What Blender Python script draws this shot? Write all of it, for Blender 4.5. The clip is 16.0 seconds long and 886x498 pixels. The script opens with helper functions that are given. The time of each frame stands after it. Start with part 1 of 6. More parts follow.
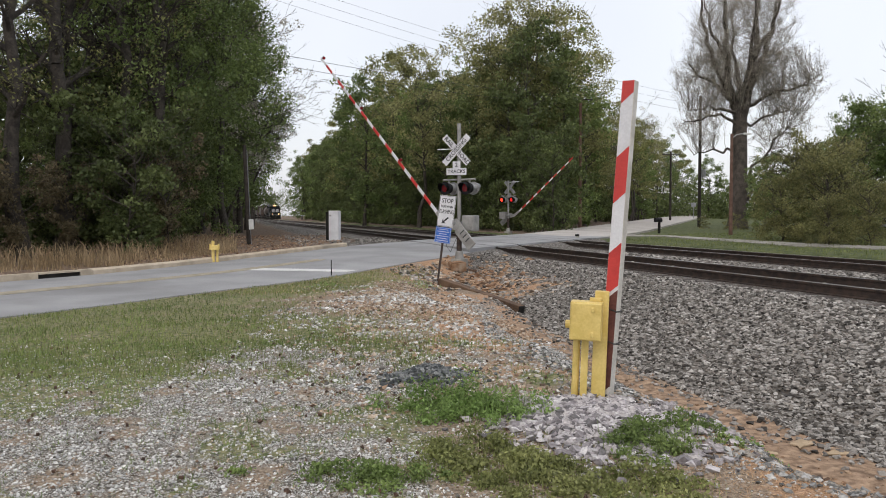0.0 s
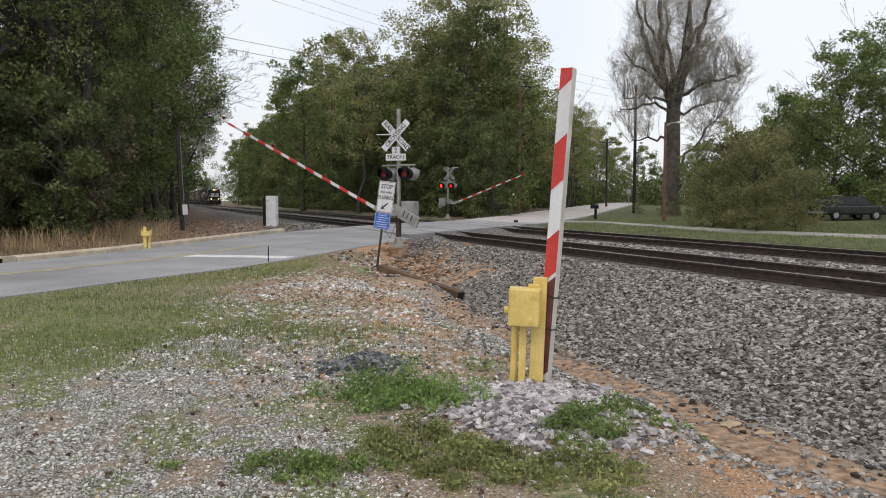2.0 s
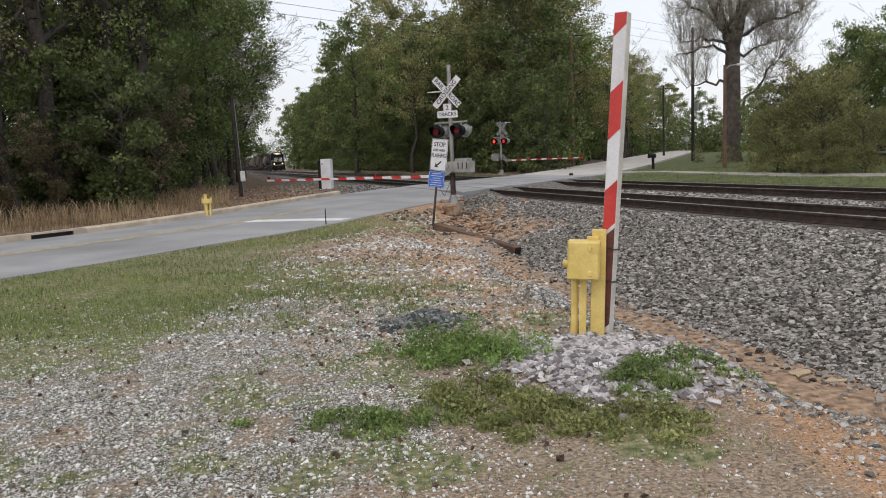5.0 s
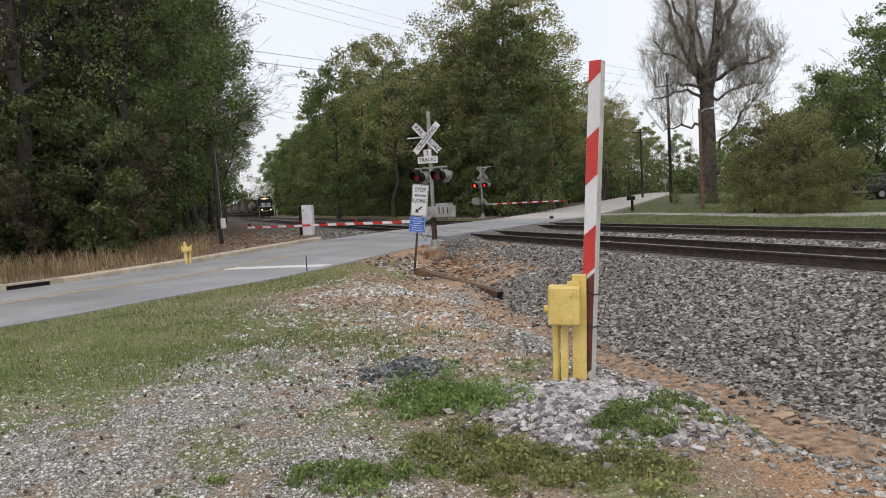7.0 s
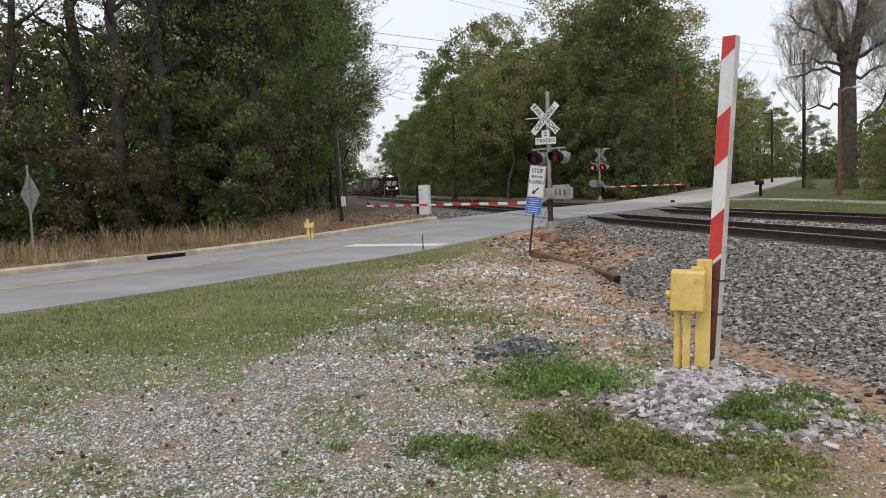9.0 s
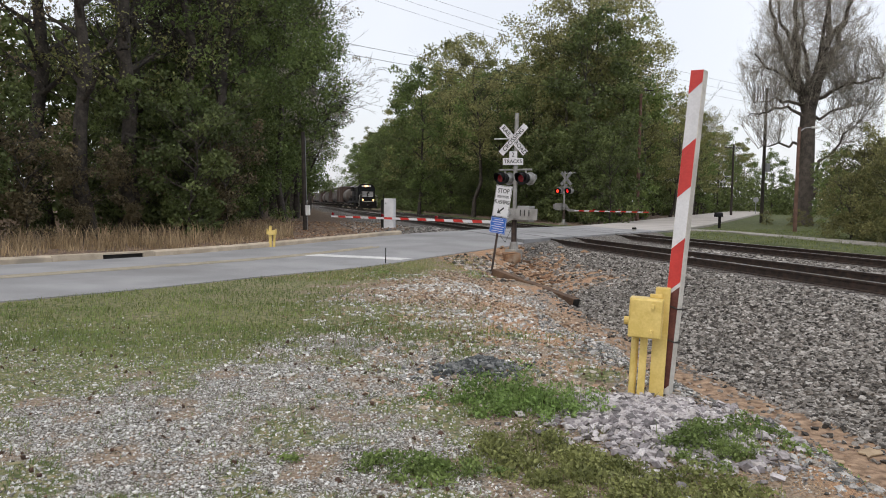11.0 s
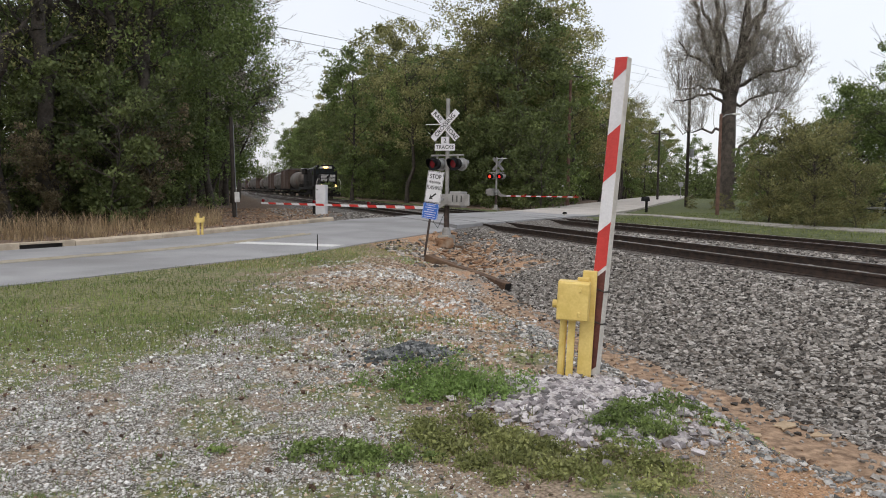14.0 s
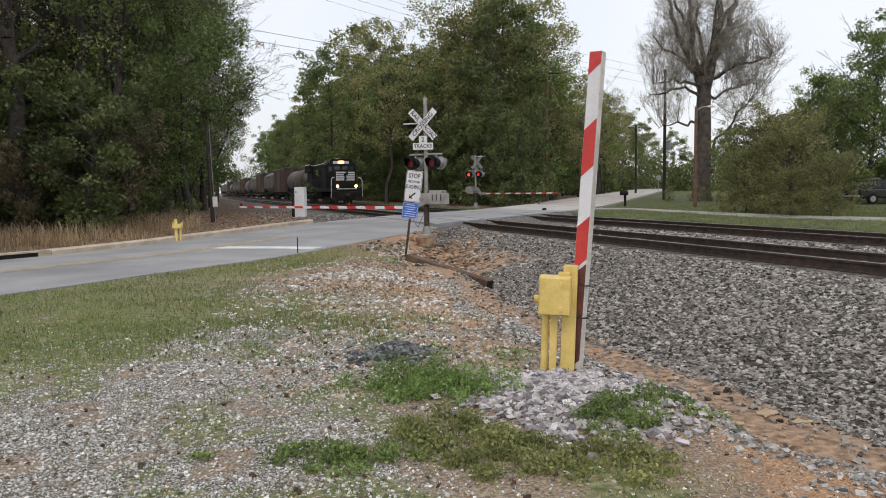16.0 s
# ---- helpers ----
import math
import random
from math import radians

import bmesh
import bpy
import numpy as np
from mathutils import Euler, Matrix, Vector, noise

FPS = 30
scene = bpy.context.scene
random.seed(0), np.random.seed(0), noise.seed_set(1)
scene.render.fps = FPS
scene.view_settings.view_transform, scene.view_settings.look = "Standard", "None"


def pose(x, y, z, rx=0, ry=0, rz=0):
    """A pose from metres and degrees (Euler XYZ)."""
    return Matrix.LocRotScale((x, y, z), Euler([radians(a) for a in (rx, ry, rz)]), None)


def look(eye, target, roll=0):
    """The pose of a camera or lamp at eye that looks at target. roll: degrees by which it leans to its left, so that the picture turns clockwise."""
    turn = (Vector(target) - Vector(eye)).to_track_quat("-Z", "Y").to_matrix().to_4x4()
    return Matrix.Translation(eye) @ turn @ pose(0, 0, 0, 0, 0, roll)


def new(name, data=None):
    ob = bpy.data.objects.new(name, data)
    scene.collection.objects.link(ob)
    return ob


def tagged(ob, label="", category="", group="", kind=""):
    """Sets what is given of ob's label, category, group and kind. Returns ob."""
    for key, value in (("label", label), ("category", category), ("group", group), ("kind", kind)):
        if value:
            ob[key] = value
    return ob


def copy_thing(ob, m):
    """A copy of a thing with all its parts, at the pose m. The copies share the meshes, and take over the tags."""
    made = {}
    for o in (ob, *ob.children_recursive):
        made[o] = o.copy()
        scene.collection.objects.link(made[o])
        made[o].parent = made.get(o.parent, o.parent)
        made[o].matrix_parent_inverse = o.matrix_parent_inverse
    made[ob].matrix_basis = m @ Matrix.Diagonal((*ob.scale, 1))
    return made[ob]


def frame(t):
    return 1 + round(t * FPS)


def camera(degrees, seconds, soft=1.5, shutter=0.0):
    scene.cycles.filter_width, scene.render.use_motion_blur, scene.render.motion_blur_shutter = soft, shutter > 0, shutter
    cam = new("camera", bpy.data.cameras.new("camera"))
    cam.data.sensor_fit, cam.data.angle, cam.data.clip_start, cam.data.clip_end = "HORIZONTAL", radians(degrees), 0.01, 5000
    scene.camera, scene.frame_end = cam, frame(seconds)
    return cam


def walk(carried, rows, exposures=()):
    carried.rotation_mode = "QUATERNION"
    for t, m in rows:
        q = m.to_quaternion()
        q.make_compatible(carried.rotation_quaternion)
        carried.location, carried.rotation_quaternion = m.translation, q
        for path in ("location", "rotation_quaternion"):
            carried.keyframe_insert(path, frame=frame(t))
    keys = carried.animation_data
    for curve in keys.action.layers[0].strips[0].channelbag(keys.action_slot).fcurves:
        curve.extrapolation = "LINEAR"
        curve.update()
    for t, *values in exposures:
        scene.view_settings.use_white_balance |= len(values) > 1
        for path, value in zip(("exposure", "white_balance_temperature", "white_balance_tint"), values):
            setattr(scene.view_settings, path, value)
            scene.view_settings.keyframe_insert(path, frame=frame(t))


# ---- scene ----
# camera ---------------------------------------------------------------
cam = camera(60.1, 16.0, soft=1.0)
PATH = [
    (0, (0.01, 0.019, 1.599), (0.009, 2.017, 1.512), -0.1),
    (0.5, (0.011, 0.015, 1.596), (0.029, 2.013, 1.507), 0.1),
    (1, (0.031, 0.044, 1.609), (0.207, 2.035, 1.542), 1.2),
    (1.5, (0.022, 0.028, 1.601), (0.218, 2.014, 1.475), 2.0),
    (2, (0.019, 0.07, 1.604), (0.175, 2.06, 1.48), 0.1),
    (2.5, (0.016, 0.082, 1.604), (0.087, 2.074, 1.442), -0.1),
    (3, (0.028, 0.091, 1.606), (0.127, 2.079, 1.413), 0.1),
    (3.5, (0.023, 0.079, 1.608), (0.106, 2.067, 1.408), -0.2),
    (4, (0.02, 0.075, 1.6), (0.06, 2.062, 1.373), -2.4),
    (4.2, (0.017, 0.083, 1.601), (0.024, 2.07, 1.37), -2.3),
    (6.3, (0.005, 0.088, 1.581), (0.045, 2.074, 1.348), -3.0),
    (6.5, (0.048, 0.141, 1.595), (0.122, 2.126, 1.362), -2.8),
    (7, (0.033, 0.118, 1.617), (0.093, 2.113, 1.497), -3.0),
    (7.5, (0.027, 0.119, 1.601), (0.012, 2.114, 1.459), -2.2),
    (8, (0.002, 0.109, 1.594), (-0.173, 2.096, 1.453), -2.9),
    (8.2, (-0.003, 0.116, 1.599), (-0.247, 2.094, 1.441), -2.6),
    (10.3, (-0.011, 0.089, 1.606), (-0.21, 2.076, 1.503), -0.9),
    (10.5, (-0.008, 0.096, 1.601), (-0.17, 2.087, 1.51), -1.4),
    (11, (-0.018, 0.112, 1.605), (-0.158, 2.104, 1.489), 1.1),
    (11.5, (-0.008, 0.124, 1.608), (-0.109, 2.12, 1.517), -0.6),
    (12, (0.002, 0.125, 1.601), (-0.087, 2.119, 1.478), -0.3),
    (12.5, (0.014, 0.127, 1.604), (-0.01, 2.123, 1.474), -0.1),
    (13, (0.008, 0.118, 1.604), (0.025, 2.112, 1.46), -0.2),
    (13.5, (0.011, 0.109, 1.591), (0.026, 2.096, 1.37), -0.1),
    (14, (0.012, 0.118, 1.606), (0.045, 2.112, 1.456), 0.8),
    (14.5, (0.005, 0.102, 1.596), (0.057, 2.098, 1.476), 2.4),
    (15, (0.01, 0.147, 1.597), (0.089, 2.138, 1.418), 1.9),
    (15.5, (0.011, 0.125, 1.601), (0.076, 2.118, 1.447), -0.1),
    (16, (0.02, 0.129, 1.597), (0.102, 2.121, 1.445), -0.7),
]
walk(cam, [(t, look(eye, target, roll)) for t, eye, target, roll in PATH])

# light: overcast sky, weak wide sun -------------------------------------
world = bpy.data.worlds.new("overcast")
scene.world = world
world.use_nodes = True
wn, wl = world.node_tree.nodes, world.node_tree.links
wn.clear()
sky = wn.new("ShaderNodeTexSky")
sky.sky_type, sky.sun_disc = "NISHITA", False
sky.sun_elevation, sky.sun_rotation = radians(50), radians(200)
sky.dust_density, sky.air_density = 4.0, 1.0
sky_bg = wn.new("ShaderNodeBackground")
sky_bg.inputs["Strength"].default_value = 0.05
wl.new(sky.outputs[0], sky_bg.inputs["Color"])
cloud_co = wn.new("ShaderNodeTexCoord")
cloud = wn.new("ShaderNodeTexNoise")
cloud.inputs["Scale"].default_value, cloud.inputs["Detail"].default_value = 2.2, 4
wl.new(cloud_co.outputs["Generated"], cloud.inputs["Vector"])
cloud_ramp = wn.new("ShaderNodeValToRGB")
cloud_ramp.color_ramp.elements[0].position, cloud_ramp.color_ramp.elements[1].position = 0.3, 0.75
cloud_ramp.color_ramp.elements[0].color = (0.78, 0.785, 0.815, 1)
cloud_ramp.color_ramp.elements[1].color = (0.905, 0.905, 0.93, 1)
wl.new(cloud.outputs[0], cloud_ramp.inputs[0])
cloud_bg = wn.new("ShaderNodeBackground")
cloud_bg.inputs["Strength"].default_value = 0.94
wl.new(cloud_ramp.outputs[0], cloud_bg.inputs["Color"])
both = wn.new("ShaderNodeAddShader")
wl.new(sky_bg.outputs[0], both.inputs[0])
wl.new(cloud_bg.outputs[0], both.inputs[1])
wo = wn.new("ShaderNodeOutputWorld")
wl.new(both.outputs[0], wo.inputs["Surface"])
sun = new("sun", bpy.data.lights.new("sun", "SUN"))
sun.data.energy, sun.data.angle, sun.data.color = 0.6, radians(30), (1, 0.96, 0.9)
sun.matrix_world = look((-20, -50, 70), (0, 0, 0))


# materials ---------------------------------------------------------------
def material(name, a, b, scale=8.0, rough=0.8, metal=0.0, fine=60.0, bump=0.2, c=None, island=0.0, per_object=0.0, dist=0.01, trans=0.0, spec=0.5):
    """Two noise scales between colours a and b (and c as stains), fine bump; island and per_object vary the brightness of pieces."""
    m = bpy.data.materials.new(name)
    m.use_nodes = True
    n, l = m.node_tree.nodes, m.node_tree.links
    p = n["Principled BSDF"]
    co = n.new("ShaderNodeTexCoord")
    big, small = n.new("ShaderNodeTexNoise"), n.new("ShaderNodeTexNoise")
    big.inputs["Scale"].default_value, big.inputs["Detail"].default_value = scale, 6
    small.inputs["Scale"].default_value, small.inputs["Detail"].default_value = fine, 4
    l.new(co.outputs["Object"], big.inputs["Vector"])
    l.new(co.outputs["Object"], small.inputs["Vector"])
    ramp = n.new("ShaderNodeValToRGB")
    ramp.color_ramp.elements[0].position, ramp.color_ramp.elements[1].position = 0.35, 0.65
    ramp.color_ramp.elements[0].color, ramp.color_ramp.elements[1].color = (*a, 1), (*b, 1)
    mixf = n.new("ShaderNodeMath")
    mixf.operation = "ADD"
    half = n.new("ShaderNodeMath")
    half.operation = "MULTIPLY_ADD"
    half.inputs[1].default_value, half.inputs[2].default_value = 0.5, -0.25
    l.new(small.outputs[0], half.inputs[0])
    l.new(big.outputs[0], mixf.inputs[0])
    l.new(half.outputs[0], mixf.inputs[1])
    l.new(mixf.outputs[0], ramp.inputs[0])
    col = ramp.outputs[0]
    if c:
        st = n.new("ShaderNodeTexNoise")
        st.inputs["Scale"].default_value, st.inputs["Detail"].default_value = scale * 0.37, 8
        l.new(co.outputs["Object"], st.inputs["Vector"])
        sr = n.new("ShaderNodeValToRGB")
        sr.color_ramp.elements[0].position, sr.color_ramp.elements[1].position = 0.55, 0.68
        l.new(st.outputs[0], sr.inputs[0])
        mx = n.new("ShaderNodeMix")
        mx.data_type = "RGBA"
        l.new(sr.outputs[0], mx.inputs[0])
        l.new(col, mx.inputs[6])
        mx.inputs[7].default_value = (*c, 1)
        col = mx.outputs[2]
    for amount, kind in ((island, "ShaderNodeNewGeometry"), (per_object, "ShaderNodeObjectInfo")):
        if amount:
            g = n.new(kind)
            src = g.outputs["Random Per Island"] if kind == "ShaderNodeNewGeometry" else g.outputs["Random"]
            sc = n.new("ShaderNodeMath")
            sc.operation = "MULTIPLY_ADD"
            sc.inputs[1].default_value, sc.inputs[2].default_value = 2 * amount, 1 - amount
            l.new(src, sc.inputs[0])
            hs = n.new("ShaderNodeHueSaturation")
            l.new(sc.outputs[0], hs.inputs["Value"])
            l.new(col, hs.inputs["Color"])
            col = hs.outputs[0]
    l.new(col, p.inputs["Base Color"])
    p.inputs["Roughness"].default_value, p.inputs["Metallic"].default_value = rough, metal
    p.inputs["Specular IOR Level"].default_value = spec
    if bump:
        bp = n.new("ShaderNodeBump")
        bp.inputs["Strength"].default_value, bp.inputs["Distance"].default_value = bump, dist
        l.new(small.outputs[0], bp.inputs["Height"])
        l.new(bp.outputs[0], p.inputs["Normal"])
    if trans:
        tr = n.new("ShaderNodeBsdfTranslucent")
        l.new(col, tr.inputs["Color"])
        ms = n.new("ShaderNodeMixShader")
        ms.inputs[0].default_value = trans
        l.new(p.outputs[0], ms.inputs[1])
        l.new(tr.outputs[0], ms.inputs[2])
        l.new(ms.outputs[0], n["Material Output"].inputs["Surface"])
    return m


def glow(name, colour, strength):
    m = bpy.data.materials.new(name)
    m.use_nodes = True
    p = m.node_tree.nodes["Principled BSDF"]
    p.inputs["Base Color"].default_value = (*colour, 1)
    p.inputs["Emission Color"].default_value = (*colour, 1)
    p.inputs["Emission Strength"].default_value = strength
    p.inputs["Roughness"].default_value = 0.25
    return m


def stony(name, colours, rough=0.9, scale=14.0):
    """Crushed stone: each loose piece takes one of the colours, with grain over it."""
    m = material(name, colours[0], colours[1], scale, rough, 0, 110, 0.5, spec=0.3)
    n, l = m.node_tree.nodes, m.node_tree.links
    g, r = n.new("ShaderNodeNewGeometry"), n.new("ShaderNodeValToRGB")
    r.color_ramp.interpolation = "CONSTANT"
    while len(r.color_ramp.elements) < len(colours):
        r.color_ramp.elements.new(0.5)
    for k, c in enumerate(colours):
        r.color_ramp.elements[k].position = k / len(colours)
        r.color_ramp.elements[k].color = (*c, 1)
    l.new(g.outputs["Random Per Island"], r.inputs[0])
    grain = n.new("ShaderNodeTexNoise")
    grain.inputs["Scale"].default_value, grain.inputs["Detail"].default_value = 45, 5
    l.new(n["Texture Coordinate"].outputs["Object"], grain.inputs["Vector"])
    val, hs = n.new("ShaderNodeMapRange"), n.new("ShaderNodeHueSaturation")
    val.inputs[1].default_value, val.inputs[2].default_value, val.inputs[3].default_value, val.inputs[4].default_value = 0.3, 0.7, 0.7, 1.25
    l.new(grain.outputs[0], val.inputs[0])
    l.new(val.outputs[0], hs.inputs["Value"])
    l.new(r.outputs[0], hs.inputs["Color"])
    l.new(hs.outputs[0], n["Principled BSDF"].inputs["Base Color"])
    return m


ASPHALT = material("asphalt", (0.25, 0.25, 0.252), (0.33, 0.33, 0.335), 0.6, 0.85, 0, 130, 0.3, c=(0.215, 0.213, 0.212))
CONCRETE = material("concrete", (0.40, 0.33, 0.245), (0.54, 0.46, 0.355), 3, 0.9, 0, 60, 0.4, c=(0.32, 0.28, 0.22))
BALLAST = material("ballast", (0.09, 0.085, 0.08), (0.28, 0.27, 0.26), 14, 0.95, 0, 60, 0.8, dist=0.03)
STONE_GREY = stony("stone_grey", ((0.051, 0.046, 0.041), (0.276, 0.258, 0.235), (0.156, 0.143, 0.129), (0.368, 0.345, 0.317), (0.202, 0.189, 0.170), (0.092, 0.085, 0.076), (0.313, 0.294, 0.267), (0.460, 0.437, 0.405), (0.230, 0.207, 0.184)))
STONE_PALE = stony("stone_pale", ((0.52, 0.515, 0.495), (0.68, 0.675, 0.65), (0.36, 0.35, 0.325), (0.60, 0.59, 0.56), (0.14, 0.13, 0.115), (0.47, 0.455, 0.425), (0.75, 0.745, 0.725), (0.27, 0.255, 0.23), (0.42, 0.425, 0.415)))
STONE_DARK = stony("stone_dark", ((0.075, 0.082, 0.085), (0.16, 0.17, 0.172), (0.11, 0.118, 0.12), (0.24, 0.248, 0.245), (0.05, 0.055, 0.056)))
STONE_MAUVE = stony("stone_mauve", ((0.34, 0.315, 0.32), (0.50, 0.47, 0.475), (0.24, 0.22, 0.225), (0.58, 0.555, 0.55), (0.40, 0.375, 0.375), (0.15, 0.14, 0.142), (0.45, 0.42, 0.41)))
STONE_BROWN = stony("stone_brown", ((0.30, 0.21, 0.14), (0.46, 0.355, 0.26), (0.20, 0.13, 0.09), (0.54, 0.44, 0.34), (0.38, 0.26, 0.17), (0.12, 0.085, 0.062), (0.50, 0.46, 0.40)))
STONE_CLAY = stony("stone_clay", ((0.20, 0.115, 0.068), (0.36, 0.235, 0.15), (0.12, 0.075, 0.05), (0.42, 0.30, 0.20), (0.28, 0.17, 0.10)))
STONE_BANK = stony("stone_bank", ((0.25, 0.25, 0.24), (0.38, 0.375, 0.36), (0.15, 0.15, 0.142), (0.46, 0.45, 0.43), (0.30, 0.275, 0.24), (0.10, 0.10, 0.095)))
RUST = material("rust", (0.028, 0.021, 0.019), (0.075, 0.05, 0.038), 6, 0.6, 0.25, 80, 0.4)
RAIL_TOP = material("rail_top", (0.34, 0.32, 0.31), (0.46, 0.44, 0.43), 3, 0.3, 0.8, 80, 0.1)
TIE = material("tie", (0.03, 0.024, 0.02), (0.08, 0.06, 0.048), 5, 0.9, 0, 40, 0.6, per_object=0.3)
TIMBER = material("timber", (0.06, 0.035, 0.022), (0.14, 0.085, 0.05), 4, 0.9, 0, 40, 0.6)
YELLOW = material("yellow_paint", (0.62, 0.46, 0.13), (0.74, 0.57, 0.20), 7, 0.5, 0, 50, 0.15, c=(0.52, 0.36, 0.10))
WHITE = material("white_paint", (0.62, 0.62, 0.60), (0.76, 0.76, 0.74), 5, 0.5, 0, 70, 0.1)
WHITE_WORN = material("white_worn", (0.50, 0.48, 0.43), (0.68, 0.66, 0.61), 4, 0.6, 0, 40, 0.3, c=(0.40, 0.37, 0.31))
SHEET_WHITE = material("sheet_white", (0.56, 0.56, 0.58), (0.68, 0.68, 0.70), 3, 0.4, 0, 60, 0.06)
RED = material("red_sheet", (0.42, 0.025, 0.02), (0.54, 0.04, 0.032), 5, 0.4, 0, 70, 0.08)
STEEL = material("galvanised", (0.24, 0.245, 0.25), (0.36, 0.365, 0.37), 7, 0.5, 0.5, 70, 0.15)
ALU = material("cast_aluminium", (0.24, 0.235, 0.225), (0.36, 0.355, 0.34), 4, 0.55, 0.3, 70, 0.15)
ALU_PALE = material("pale_aluminium", (0.30, 0.30, 0.30), (0.42, 0.42, 0.415), 5, 0.4, 0.5, 70, 0.1)
BLACK = material("black_paint", (0.008, 0.008, 0.009), (0.016, 0.016, 0.018), 3, 0.6, 0, 60, 0.1, spec=0.2)
BLACK_ROUGH = material("black_dusty", (0.012, 0.011, 0.010), (0.03, 0.028, 0.026), 2, 0.85, 0, 40, 0.2, spec=0.15)
BLUE = material("blue_sheet", (0.018, 0.10, 0.42), (0.03, 0.14, 0.50), 6, 0.4, 0, 60, 0.05)
INK = material("ink", (0.015, 0.015, 0.015), (0.03, 0.03, 0.03), 8, 0.5, 0, 60, 0.05)
POLE_WOOD = material("pole_wood", (0.022, 0.018, 0.015), (0.05, 0.04, 0.033), 4, 0.9, 0, 30, 0.5)
BARK = material("bark", (0.035, 0.03, 0.026), (0.085, 0.072, 0.06), 3, 0.95, 0, 14, 0.8, dist=0.05)
BARK_PALE = material("bark_pale", (0.05, 0.042, 0.036), (0.11, 0.092, 0.078), 2, 0.95, 0, 10, 0.8, dist=0.06)
TWIG = material("twig_bark", (0.20, 0.175, 0.15), (0.32, 0.285, 0.25), 3, 0.9, 0, 30, 0.2)
CABLE = material("cable", (0.02, 0.02, 0.02), (0.03, 0.03, 0.03), 5, 0.6, 0, 40, 0.05)
TANK = material("tank_grey", (0.075, 0.062, 0.052), (0.13, 0.11, 0.095), 1.2, 0.6, 0, 20, 0.1, c=(0.10, 0.06, 0.045))
CAR_BROWN = material("boxcar_brown", (0.055, 0.035, 0.027), (0.095, 0.06, 0.046), 1.0, 0.75, 0, 20, 0.2, c=(0.06, 0.04, 0.035))
HOPPER = material("hopper_grey", (0.10, 0.095, 0.088), (0.17, 0.16, 0.15), 1.0, 0.7, 0, 20, 0.2, c=(0.10, 0.085, 0.07))
PAPER = material("flagstone", (0.34, 0.25, 0.155), (0.46, 0.35, 0.23), 6, 0.9, 0, 50, 0.3)
CONE_BROWN = material("cone_brown", (0.05, 0.03, 0.02), (0.13, 0.075, 0.05), 20, 0.95, 0, 90, 0.4, island=0.4)
PLANK = material("maroon_plank", (0.09, 0.035, 0.03), (0.16, 0.06, 0.05), 6, 0.9, 0, 50, 0.4)
LENS_LIT = glow("lens_lit", (1.0, 0.06, 0.03), 1.6)
LENS_HALF = glow("lens_half", (0.9, 0.03, 0.03), 0.7)
LENS_DIM = glow("lens_dim", (0.17, 0.008, 0.012), 0.05)
LENS_OFF = material("lens_off", (0.05, 0.004, 0.005), (0.08, 0.007, 0.008), 8, 0.2, 0, 60, 0.05)
HEADLIGHT = glow("headlight", (1.0, 0.52, 0.20), 4)
GLASS = material("dark_glass", (0.02, 0.025, 0.03), (0.03, 0.035, 0.04), 3, 0.08, 0, 30, 0.0)


def leafy(name, a, b, island=0.45, per_object=0.12):
    return material(name, a, b, 0.35, 0.65, 0, 3, 0, island=island, per_object=per_object, trans=0.35)


LEAF_DEEP = leafy("leaf_deep", (0.068, 0.092, 0.028), (0.145, 0.178, 0.058))
LEAF_MID = leafy("leaf_mid", (0.10, 0.148, 0.04), (0.20, 0.255, 0.078))
LEAF_OLIVE = leafy("leaf_olive", (0.14, 0.15, 0.05), (0.25, 0.25, 0.09))
LEAF_BUSH = leafy("leaf_bush", (0.135, 0.14, 0.05), (0.25, 0.24, 0.095))
LEAF_BUD = leafy("leaf_bud", (0.34, 0.31, 0.25), (0.52, 0.48, 0.40))
LEAF_TAN = leafy("leaf_tan", (0.21, 0.21, 0.082), (0.35, 0.34, 0.145))
LEAF_BROWN = leafy("leaf_brown", (0.135, 0.11, 0.06), (0.24, 0.195, 0.11))
GRASS_GREEN = leafy("grass_green", (0.115, 0.17, 0.045), (0.225, 0.295, 0.095))
GRASS_OLIVE = leafy("grass_olive", (0.12, 0.15, 0.042), (0.24, 0.275, 0.09))
GRASS_DRY = leafy("grass_dry", (0.28, 0.20, 0.11), (0.52, 0.40, 0.25))
WEED = leafy("weed", (0.14, 0.225, 0.055), (0.28, 0.40, 0.125))
PLANK_LEAF = leafy("dead_leaf", (0.20, 0.085, 0.045), (0.36, 0.18, 0.10))
WEED_OLIVE = leafy("weed_olive", (0.15, 0.17, 0.052), (0.31, 0.325, 0.125))
STRAW = leafy("straw", (0.42, 0.26, 0.13), (0.66, 0.46, 0.27))


# shape helpers --------------------------------------------------------------
def part(name, bm, mat, parent=None, label="", smooth=False):
    me = bpy.data.meshes.new(name)
    if smooth:
        for fc in bm.faces:
            fc.smooth = True
    bm.to_mesh(me)
    bm.free()
    me.materials.append(mat)
    ob = new(name, me)
    if parent:
        ob.parent = parent
    if label:
        tagged(ob, label)
    return ob


def raw(name, verts, faces, mat, parent=None, smooth=False):
    me = bpy.data.meshes.new(name)
    me.from_pydata(verts, [], faces)
    if smooth:
        me.polygons.foreach_set("use_smooth", [True] * len(me.polygons))
    me.materials.append(mat)
    ob = new(name, me)
    if parent:
        ob.parent = parent
    return ob


